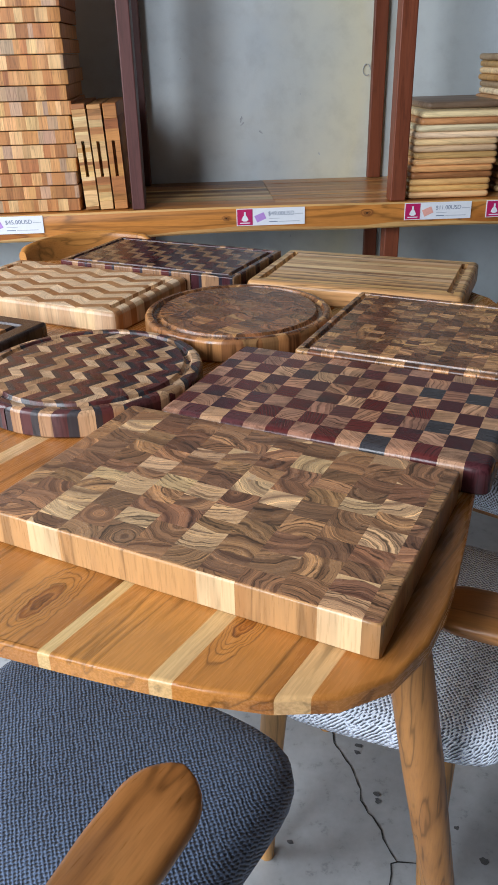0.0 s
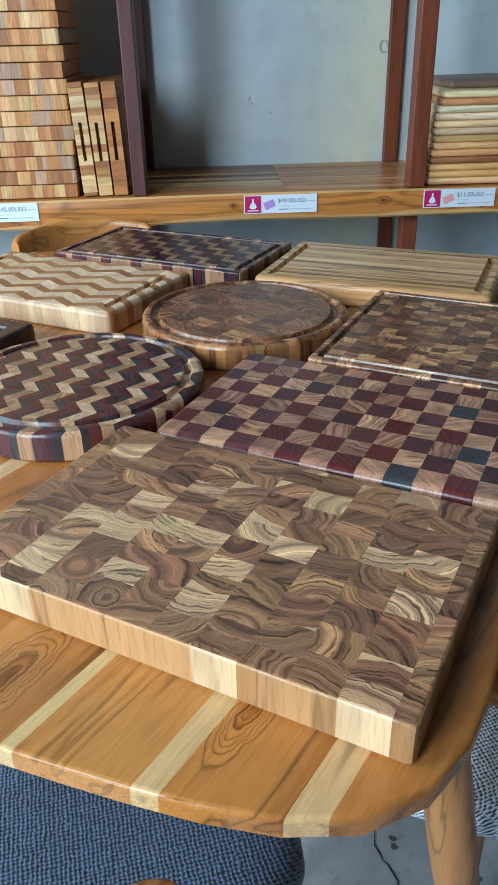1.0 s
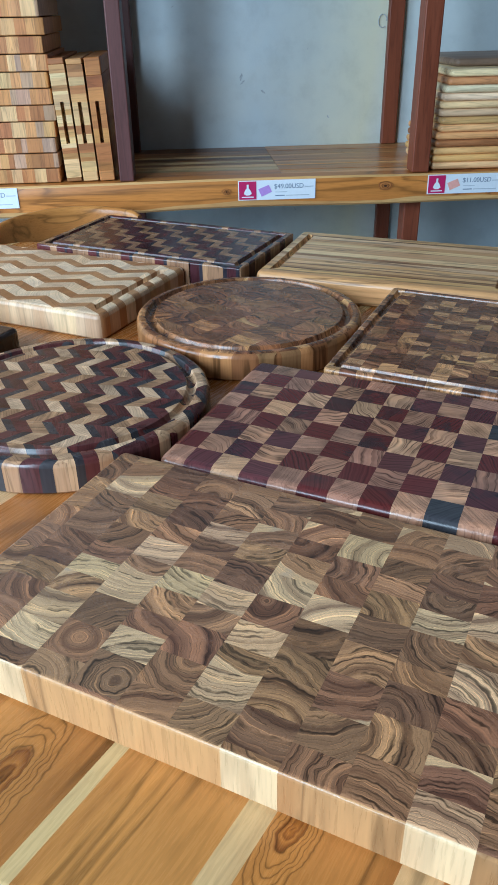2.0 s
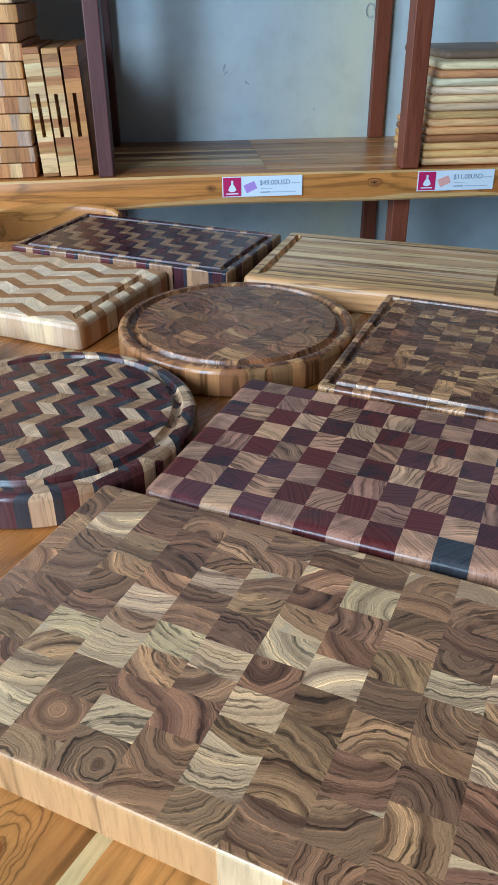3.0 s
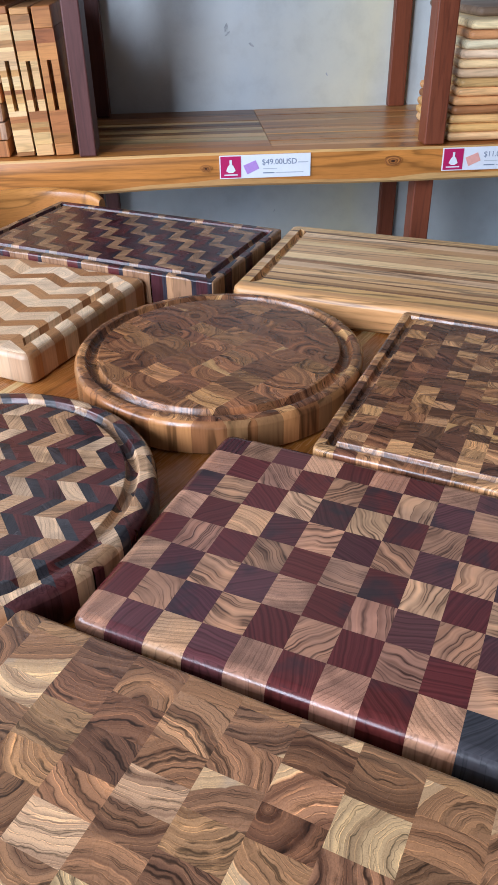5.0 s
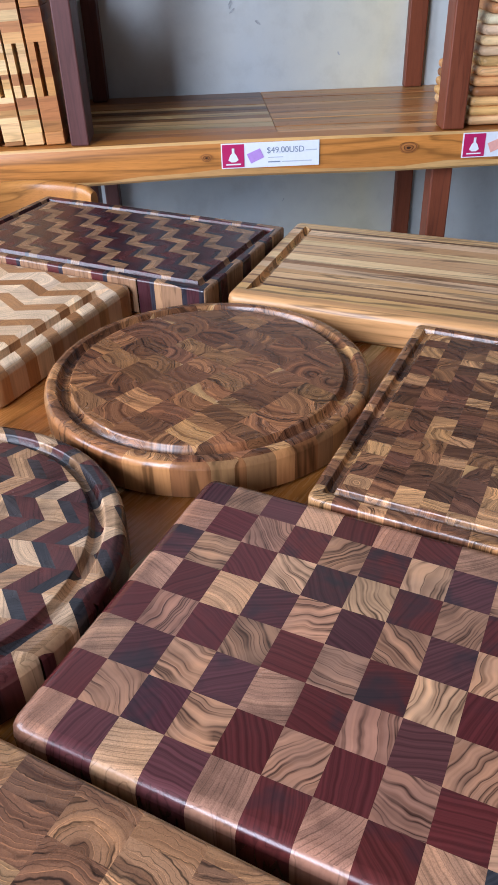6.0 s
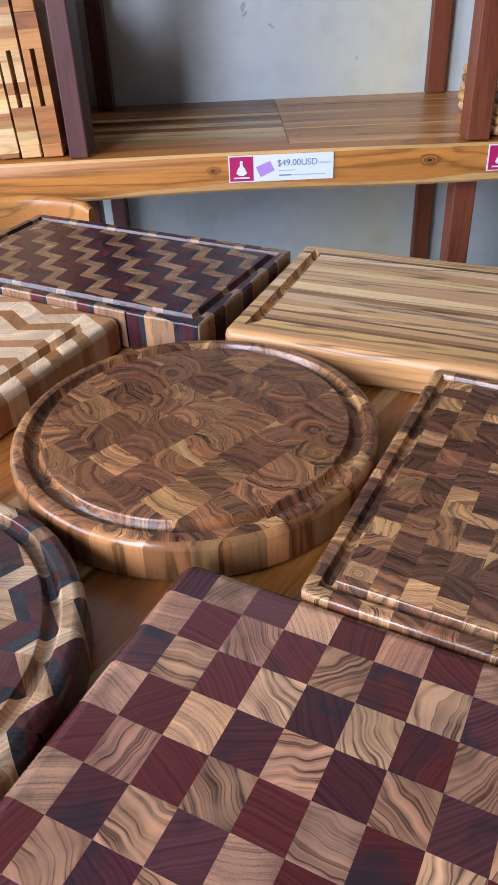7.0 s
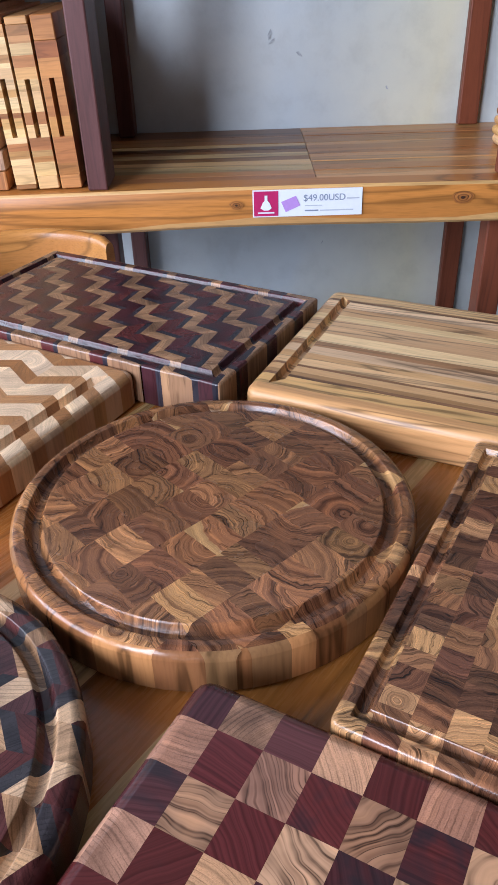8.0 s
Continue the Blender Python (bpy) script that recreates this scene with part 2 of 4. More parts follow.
def plum_wood(name, rough):
    """Dense purple-red wood with blue-black clouds and faint straight rings."""
    mat, nt, b = material(name, rough)
    info, white, co = wood_coords(nt, (0.6, 0.6, 0.3))
    spin = node(nt, "ShaderNodeVectorRotate", {"Vector": co, "Angle": node(nt, "ShaderNodeMath", {0: info.outputs["Random"], 1: 6.0}, operation="MULTIPLY").outputs[0]}, rotation_type="Z_AXIS").outputs[0]
    cloud = node(nt, "ShaderNodeTexNoise", {"Vector": co, "Scale": 34, "Detail": 3, "Distortion": 0.4})
    smoky = ramp(nt, cloud.outputs["Fac"], [(0.50, grey(0.0)), (0.66, grey(0.75))])
    share = node(nt, "ShaderNodeMapRange", {"Value": white.outputs["Value"], "From Min": 0.25, "From Max": 0.7}).outputs[0]
    smoky = node(nt, "ShaderNodeMath", {0: smoky, 1: share}, operation="MULTIPLY").outputs[0]
    wob = node(nt, "ShaderNodeTexNoise", {"Vector": spin, "Scale": 20, "Detail": 2})
    d = node(nt, "ShaderNodeMath", {0: wob.outputs["Fac"], 1: 0.012, 2: node(nt, "ShaderNodeSeparateXYZ", {0: spin}).outputs["X"]}, operation="MULTIPLY_ADD").outputs[0]
    r1 = node(nt, "ShaderNodeTexNoise", {"W": d, "Scale": 420, "Detail": 4}, noise_dimensions="1D")
    line = ramp(nt, r1.outputs["Fac"], [(0.32, grey(0.62)), (0.5, grey(1.0)), (0.66, grey(1.28))])
    c = mixc(nt, 0.85, info.outputs["Color"], line, "MULTIPLY")
    c = mixc(nt, smoky, c, (0.017, 0.018, 0.022, 1))
    nt.links.new(c, b.inputs["Base Color"])
    b.inputs["Specular IOR Level"].default_value = 0.4
    return mat


def long_grain(name, rough, along, gain=(1, 1, 1), lines=0.8, fine=1.0, waves=46.0, knots=0.0, own=0.0, skew=0.0, knot_at=None, colour=None):
    """Planed hardwood with fibres along one axis (0, 1 or 2), in the tint of the piece; own: share of the side's own teak tones."""
    mat, nt, b = material(name, rough)
    info, white, co = wood_coords(nt, (1.7, 1.7, 1.7))
    if skew:
        co = node(nt, "ShaderNodeVectorRotate", {"Vector": co, "Angle": radians(skew)}, rotation_type="Z_AXIS").outputs[0]
    stretch = [1.0, 1.0, 1.0]
    stretch[along] = 0.075
    st = node(nt, "ShaderNodeVectorMath", {0: co, 1: tuple(stretch)}, operation="MULTIPLY").outputs[0]
    big = node(nt, "ShaderNodeTexNoise", {"Vector": st, "Scale": 16 * fine, "Detail": 3, "Distortion": 0.6})
    field = big.outputs["Fac"]
    core = None
    if knots:
        # fibres bend round scattered knots
        kn = [1.0, 1.0, 1.0]
        kn[along] = 0.38
        ks = node(nt, "ShaderNodeVectorMath", {0: co, 1: tuple(kn)}, operation="MULTIPLY").outputs[0]
        kw = node(nt, "ShaderNodeTexNoise", {"Vector": ks, "Scale": 30, "Detail": 2})
        kv = node(nt, "ShaderNodeVectorMath", {0: kw.outputs["Color"], 1: (0.02, 0.02, 0.02)}, operation="MULTIPLY")
        kp = node(nt, "ShaderNodeVectorMath", {0: ks, 1: kv.outputs[0]}, operation="ADD")
        vo = node(nt, "ShaderNodeTexVoronoi", {"Vector": kp.outputs[0], "Scale": knots})
        near = node(nt, "ShaderNodeMapRange", {"Value": vo.outputs["Distance"], "From Min": 0.0, "From Max": 0.48, "To Min": 1.0, "To Max": 0.0}, interpolation_type="SMOOTHERSTEP")
        field = node(nt, "ShaderNodeMath", {0: near.outputs[0], 1: 0.95, 2: field}, operation="MULTIPLY_ADD").outputs[0]
        core = ramp(nt, near.outputs[0], [(0.0, (1, 1, 1)), (0.3, (1, 1, 1)), (0.7, (0.72, 0.6, 0.5)), (0.93, (0.42, 0.30, 0.22)), (1.0, (0.2, 0.13, 0.1))])
    if knot_at:
        # one knot at a known spot of the plank: (x, y, half width, half length)
        kx, ky, kw, kl = knot_at
        here = node(nt, "ShaderNodeVectorRotate", {"Vector": node(nt, "ShaderNodeTexCoord").outputs["Object"], "Angle": radians(skew)}, rotation_type="Z_AXIS").outputs[0]
        rag = node(nt, "ShaderNodeTexNoise", {"Vector": here, "Scale": 60, "Detail": 2})
        rv = node(nt, "ShaderNodeVectorMath", {0: rag.outputs["Color"], 1: (0.012, 0.012, 0)}, operation="MULTIPLY")
        kp = node(nt, "ShaderNodeVectorMath", {0: here, 1: rv.outputs[0]}, operation="ADD")
        kp = node(nt, "ShaderNodeVectorMath", {0: kp.outputs[0], 1: (kx + 0.006, ky + 0.006, 0)}, operation="SUBTRACT")
        kp = node(nt, "ShaderNodeVectorMath", {0: kp.outputs[0], 1: (1 / kw, 1 / kl, 0)}, operation="MULTIPLY")
        kd = node(nt, "ShaderNodeVectorMath", {0: kp.outputs[0]}, operation="LENGTH").outputs["Value"]
        near = node(nt, "ShaderNodeMapRange", {"Value": kd, "From Min": 0.0, "From Max": 3.0, "To Min": 1.0, "To Max": 0.0}, interpolation_type="SMOOTHERSTEP")
        field = node(nt, "ShaderNodeMath", {0: near.outputs[0], 1: 0.9, 2: field}, operation="MULTIPLY_ADD").outputs[0]
        core = ramp(nt, kd, [(0.0, (0.35, 0.24, 0.18)), (0.16, (0.9, 0.76, 0.56)), (0.42, (0.42, 0.31, 0.25)), (0.54, (0.9, 0.82, 0.72)), (0.84, (0.36, 0.25, 0.2)), (1.0, (1, 1, 1))])
    # contour lines of a stretched noise read as cathedral grain
    k = node(nt, "ShaderNodeMath", {0: field, 1: waves}, operation="MULTIPLY")
    sn = node(nt, "ShaderNodeMath", {0: k.outputs[0]}, operation="SINE")
    cath = ramp(nt, node(nt, "ShaderNodeMapRange", {"Value": sn.outputs[0], "From Min": -1, "From Max": 1}).outputs[0],
                [(0.0, grey(0.42)), (0.06, grey(0.70)), (0.22, grey(0.97)), (1.0, grey(1.08))])
    fib = node(nt, "ShaderNodeTexNoise", {"Vector": st, "Scale": 420, "Detail": 3})
    fibre = ramp(nt, fib.outputs["Fac"], [(0.28, grey(0.8)), (0.5, grey(1.0)), (0.75, grey(1.1))])
    tone = ramp(nt, big.outputs["Fac"], [(0.28, (0.72, 0.62, 0.55)), (0.5, (1, 1, 1)), (0.72, (1.22, 1.22, 1.15))])
    c = mixc(nt, 1.0, info.outputs["Color"], (*gain, 1), "MULTIPLY")
    if own:
        pick = ramp(nt, white.outputs["Value"], [(0.0, (0.43, 0.225, 0.085)), (0.2, (0.36, 0.165, 0.06)), (0.34, (0.62, 0.43, 0.215)), (0.52, (0.46, 0.25, 0.095)), (0.68, (0.30, 0.15, 0.075)), (0.8, (0.58, 0.37, 0.16)), (0.9, (0.42, 0.20, 0.07))], "CONSTANT")
        c = mixc(nt, own, c, pick)
    if colour:
        c = mixc(nt, 0.88, c, (*colour, 1))
    c = mixc(nt, lines, c, cath, "MULTIPLY")
    c = mixc(nt, 0.8, c, fibre, "MULTIPLY")
    c = mixc(nt, 0.75, c, tone, "MULTIPLY")
    if core:
        c = mixc(nt, 0.9, c, core, "MULTIPLY")
    nt.links.new(c, b.inputs["Base Color"])
    r = node(nt, "ShaderNodeMapRange", {"Value": fib.outputs["Fac"], "To Min": rough - 0.08, "To Max": rough + 0.1})
    nt.links.new(r.outputs[0], b.inputs["Roughness"])
    b.inputs["Specular IOR Level"].default_value = 0.35
    bump(nt, b, fib.outputs["Fac"], 0.1, 0.0005)
    return mat


END = teak_end("oiled_end_grain", 0.29, 0.0034, (0.07, 0.15), 0.010, (0.004, 0.13), 0.0062)
END_FINE = teak_end("oiled_end_grain_fine", 0.23, 0.0021, (0.07, 0.14), 0.008, (0.002, 0.20), 0.0036, (0.44, 0.25, 0.10))
END_SOFT = end_grain("dense_hardwood", 0.22, 0.6, 0.0032, 0.006, 0.5, 0.45, 0.34)
VEIN = veined("veined_hardwood", 0.26)
PLUM = plum_wood("plum_hardwood", 0.23)
SIDE = long_grain("board_side_grain", 0.30, 2, (1.4, 1.4, 1.4), 0.5, 1.6, 24.0, own=0.72)
SIDE_TAN = long_grain("board_side_tan", 0.28, 2, (1.4, 1.4, 1.4), 0.6, 1.6, 24.0, colour=(0.47, 0.255, 0.10))
SIDE_CREAM = long_grain("board_side_cream", 0.28, 2, (1.4, 1.4, 1.4), 0.2, 1.6, 24.0, colour=(0.68, 0.49, 0.27))
SIDE_PLAIN = long_grain("board_side_grain_plain", 0.21, 2, (1.15, 1.15, 1.15), 0.6, 3.0)
THIN_M = long_grain("thin_board_wood", 0.42, 0, (1.0, 1.0, 1.0), 0.4, 2.0, 30.0)
STRIP = long_grain("edge_grain_strips", 0.34, 0, (1.0, 0.98, 0.95), 0.95, 1.8, 34.0)
TEAK_Y = long_grain("teak_table", 0.26, 1, (1.06, 1.04, 1.0), 0.68, 1.4, 28.0, skew=13)
TEAK_X = long_grain("teak_shelf", 0.30, 0, (1.0, 1.0, 1.0), 0.7, 1.0, 26.0)
TEAK_BEAM = long_grain("teak_beam", 0.34, 0, (1.0, 0.98, 0.95), 0.75, 1.2, 20.0, 5.0)
TEAK_ARM = long_grain("teak_armrest", 0.30, 1, (1.0, 1.0, 1.0), 0.7, 1.0, 34.0)
TEAK_Z = long_grain("teak_turned", 0.38, 2, (1.0, 1.0, 1.0), 0.8, 1.4)
REDWOOD = long_grain("stained_post", 0.45, 2, (1.0, 1.0, 1.0), 0.35, 1.2)


def plain(name, colour, rough=0.6, grain=0.12, scale=120):
    mat, nt, b = material(name, rough)
    co = node(nt, "ShaderNodeTexCoord").outputs["Object"]
    n = node(nt, "ShaderNodeTexNoise", {"Vector": co, "Scale": scale, "Detail": 3})
    v = ramp(nt, n.outputs["Fac"], [(0.3, grey(1 - grain)), (0.7, grey(1 + grain))])
    nt.links.new(mixc(nt, 1.0, (*colour, 1), v, "MULTIPLY"), b.inputs["Base Color"])
    return mat


def plaster():
    mat, nt, b = material("painted_plaster", 0.75)
    co = node(nt, "ShaderNodeTexCoord").outputs["Object"]
    a = node(nt, "ShaderNodeTexNoise", {"Vector": co, "Scale": 2.2, "Detail": 4})
    c = node(nt, "ShaderNodeTexNoise", {"Vector": co, "Scale": 14, "Detail": 6, "Roughness": 0.65})
    d = node(nt, "ShaderNodeTexNoise", {"Vector": co, "Scale": 160, "Detail": 3})
    base = ramp(nt, a.outputs["Fac"], [(0.35, (0.50, 0.565, 0.60)), (0.5, (0.54, 0.60, 0.63)), (0.66, (0.58, 0.62, 0.62))])
    # a lighter, yellowish patch beside the rear post
    off = node(nt, "ShaderNodeMath", {0: a.outputs["Fac"], 1: 0.35, 2: node(nt, "ShaderNodeSeparateXYZ", {0: co}).outputs["X"]}, operation="MULTIPLY_ADD")
    yellow_patch = ramp(nt, node(nt, "ShaderNodeMapRange", {"Value": off.outputs[0], "From Min": -0.1, "From Max": 0.9}).outputs[0], [(0.18, grey(0.0)), (0.5, grey(0.95)), (0.62, grey(0.2)), (0.9, grey(0.0))])
    base = mixc(nt, yellow_patch, base, (0.66, 0.635, 0.47, 1))
    stain = ramp(nt, c.outputs["Fac"], [(0.28, (0.88, 0.88, 0.88)), (0.5, (1, 1, 1)), (0.7, (1.04, 1.04, 1.03))])
    nt.links.new(mixc(nt, 0.9, base, stain, "MULTIPLY"), b.inputs["Base Color"])
    bump(nt, b, d.outputs["Fac"], 0.15, 0.002)
    return mat


def concrete():
    mat, nt, b = material("polished_concrete", 0.5)
    co = node(nt, "ShaderNodeTexCoord").outputs["Object"]
    a = node(nt, "ShaderNodeTexNoise", {"Vector": co, "Scale": 3.5, "Detail": 5, "Roughness": 0.6})
    c = node(nt, "ShaderNodeTexNoise", {"Vector": co, "Scale": 38, "Detail": 6, "Roughness": 0.7})
    base = ramp(nt, a.outputs["Fac"], [(0.3, (0.33, 0.35, 0.37)), (0.5, (0.43, 0.46, 0.48)), (0.7, (0.53, 0.56, 0.58))])
    spot = ramp(nt, c.outputs["Fac"], [(0.30, (0.55, 0.55, 0.56)), (0.42, (0.95, 0.95, 0.95)), (0.7, (1.08, 1.08, 1.08))])
    nt.links.new(mixc(nt, 0.9, base, spot, "MULTIPLY"), b.inputs["Base Color"])
    r = node(nt, "ShaderNodeMapRange", {"Value": c.outputs["Fac"], "To Min": 0.38, "To Max": 0.65})
    nt.links.new(r.outputs[0], b.inputs["Roughness"])
    bump(nt, b, c.outputs["Fac"], 0.2, 0.002)
    return mat


def fabric():
    """Coarse two-tone weave, about 5 mm a stitch."""
    mat, nt, b = material("woven_upholstery", 0.85)
    co = node(nt, "ShaderNodeTexCoord").outputs["Object"]
    wob = node(nt, "ShaderNodeTexNoise", {"Vector": co, "Scale": 90, "Detail": 1})
    wv = node(nt, "ShaderNodeVectorMath", {0: wob.outputs["Color"], 1: (0.0036, 0.0036, 0.0036)}, operation="MULTIPLY")
    cw = node(nt, "ShaderNodeVectorMath", {0: co, 1: wv.outputs[0]}, operation="ADD").outputs[0]
    sp = node(nt, "ShaderNodeSeparateXYZ", {0: cw})
    k = 2 * math.pi / 0.0064
    yz = node(nt, "ShaderNodeMath", {0: sp.outputs["Y"], 1: sp.outputs["Z"]}, operation="ADD")
    s1 = node(nt, "ShaderNodeMath", {0: node(nt, "ShaderNodeMath", {0: sp.outputs["X"], 1: k}, operation="MULTIPLY").outputs[0]}, operation="SINE")
    s2 = node(nt, "ShaderNodeMath", {0: node(nt, "ShaderNodeMath", {0: yz.outputs[0], 1: k}, operation="MULTIPLY").outputs[0]}, operation="SINE")
    pr = node(nt, "ShaderNodeMath", {0: s1.outputs[0], 1: s2.outputs[0]}, operation="MULTIPLY")
    h = node(nt, "ShaderNodeMapRange", {"Value": pr.outputs[0], "From Min": -1, "From Max": 1})
    yarn = node(nt, "ShaderNodeTexNoise", {"Vector": co, "Scale": 260, "Detail": 3})
    mixf = node(nt, "ShaderNodeMath", {0: h.outputs[0], 1: yarn.outputs["Fac"]}, operation="ADD")
    info = node(nt, "ShaderNodeObjectInfo")
    v = ramp(nt, mixf.outputs[0], [(0.55, grey(0.15)), (0.9, grey(0.75)), (1.25, (2.3, 2.3, 2.2))])
    nt.links.new(mixc(nt, 1.0, info.outputs["Color"], v, "MULTIPLY"), b.inputs["Base Color"])
    b.inputs["Sheen Weight"].default_value = 0.25
    bump(nt, b, mixf.outputs[0], 0.7, 0.0022)
    return mat


PLASTER, CONCRETE, FABRIC = plaster(), concrete(), fabric()
# unseen ceiling and walls, kept dark to hold down the bounced light
CEIL = plain("unseen_dark_ceiling", (0.15, 0.147, 0.143), 0.8)
DIM = plain("unseen_dark_wall", (0.07, 0.07, 0.07), 0.8)
CRACK = plain("crack_dirt", (0.035, 0.037, 0.04), 0.9)
CHIP = plain("floor_chip", (0.11, 0.115, 0.12), 0.9, 0.3)
SCUFF = plain("wall_scuff", (0.40, 0.435, 0.46), 0.9, 0.3)
PAPER = plain("label_paper", (0.70, 0.72, 0.76), 0.35, 0.02)
PINK = plain("label_pink", (0.42, 0.014, 0.10), 0.35, 0.03)
INK = plain("label_ink", (0.19, 0.23, 0.31), 0.5, 0.02)
INK_SOFT = plain("label_ink_soft", (0.42, 0.45, 0.5), 0.5, 0.02)
PURPLE = plain("label_purple", (0.42, 0.24, 0.58), 0.4, 0.05)
SALMON = plain("label_salmon", (0.72, 0.36, 0.3), 0.4, 0.05)
PAVING = plain("outdoor_paving", (0.35, 0.34, 0.32), 0.8, 0.2, 8)


# ---------------------------------------------------------------- geometry helpers
def from_faces(name, verts, faces, mats, slots=None, smooth=None):
    me = bpy.data.meshes.new(name)
    me.from_pydata(verts, [], faces)
    for m in mats:
        me.materials.append(m)
    if slots:
        me.polygons.foreach_set("material_index", slots)
    if smooth is not None:
        me.polygons.foreach_set("use_smooth", [True] * len(me.polygons))
        me.set_sharp_from_angle(angle=radians(smooth))
    me.update()
    return me


def part(name, bm, mat, parent=None, label="", smooth=None):
    bmesh.ops.recalc_face_normals(bm, faces=bm.faces)
    me = bpy.data.meshes.new(name)
    bm.to_mesh(me)
    bm.free()
    me.materials.append(mat)
    if smooth is not None:
        me.polygons.foreach_set("use_smooth", [True] * len(me.polygons))
        me.set_sharp_from_angle(angle=radians(smooth))
    ob = new(name, me)
    if parent:
        ob.parent = parent
    if label:
        ob["label"] = label
    return ob


def box_bm(x0, x1, y0, y1, z0, z1, bev=0.0, seg=2, bm=None):
    bm = bm or bmesh.new()
    vs = [bm.verts.new(p) for p in ((x0, y0, z0), (x1, y0, z0), (x1, y1, z0), (x0, y1, z0), (x0, y0, z1), (x1, y0, z1), (x1, y1, z1), (x0, y1, z1))]
    fs = [bm.faces.new([vs[i] for i in q]) for q in ((3, 2, 1, 0), (4, 5, 6, 7), (0, 1, 5, 4), (1, 2, 6, 5), (2, 3, 7, 6), (3, 0, 4, 7))]
    if bev:
        es = list({e for f in fs for e in f.edges})
        bmesh.ops.bevel(bm, geom=es, offset=bev, segments=seg, affect="EDGES", profile=0.5)
    return bm


def tube_bm(path, radii, seg=16, bm=None):
    """A round limb along path, with its own radius at each point."""
    bm = bm or bmesh.new()
    rows = []
    for i, p in enumerate(path):
        p = Vector(p)
        d = (Vector(path[min(i + 1, len(path) - 1)]) - Vector(path[max(i - 1, 0)])).normalized()
        q = Vector((0, 0, 1)).rotation_difference(d if d.z >= 0 else -d)
        rows.append([bm.verts.new(p + q @ Vector((math.cos(a) * radii[i], math.sin(a) * radii[i], 0))) for a in (2 * math.pi * k / seg for k in range(seg))])
    for a, b in zip(rows, rows[1:]):
        for k in range(seg):
            bm.faces.new((a[k], a[(k + 1) % seg], b[(k + 1) % seg], b[k]))
    bm.faces.new(rows[0][::-1])
    bm.faces.new(rows[-1])
    return bm


# ---- solid boards glued up from pieces, with rounded edges and a juice groove
def clip(poly, nx, ny, c):
    out = []
    n = len(poly)
    for i in range(n):
        p, q = poly[i], poly[(i + 1) % n]
        dp, dq = nx * p[0] + ny * p[1] - c, nx * q[0] + ny * q[1] - c
        if dp <= 1e-9:
            out.append(p)
        if (dp < -1e-9 and dq > 1e-9) or (dp > 1e-9 and dq < -1e-9):
            f = dp / (dp - dq)
            out.append((p[0] + (q[0] - p[0]) * f, p[1] + (q[1] - p[1]) * f))
    return out if len(out) > 2 else []


def area(poly):
    return 0.5 * sum(p[0] * q[1] - q[0] * p[1] for p, q in zip(poly, poly[1:] + poly[:1]))


def profile_z(profile, d):
    if d <= profile[0][0]:
        return profile[0][1]
    for (a, za), (b, zb) in zip(profile, profile[1:]):
        if d <= b:
            return za + (zb - za) * (d - a) / (b - a)
    return profile[-1][1]


def edge_profile(h, r, groove=None):
    """(inset, height) knots: the rounded rim and, if given, a groove (inset, width, depth), round-lipped unless a fourth value follows."""
    e = 0.0006
    pr = [(0, h - r), (0.13 * r, h - 0.5 * r), (0.5 * r, h - 0.134 * r), (r, h), (r + e, h)]
    if groove:
        g, w, t = groove[:3]
        if len(groove) > 3:
            return pr + [(g - e, h), (g, h), (g + 0.04 * w, h - 0.5 * t), (g + 0.16 * w, h - 0.88 * t), (g + 0.5 * w, h - t), (g + 0.84 * w, h - 0.88 * t), (g + 0.96 * w, h - 0.5 * t), (g + w, h), (g + w + e, h)]
        lip = [(-0.07, 0.0), (-0.02, 0.02), (0.025, 0.10), (0.065, 0.26), (0.15, 0.66), (0.3, 0.93)]
        pr += [(g - 0.07 * w - e, h)] + [(g + k * w, h - v * t) for k, v in lip] + [(g + 0.5 * w, h - t)]
        pr += [(g + (1 - k) * w, h - v * t) for k, v in lip[::-1]] + [(g + 1.07 * w + e, h)]
    return pr


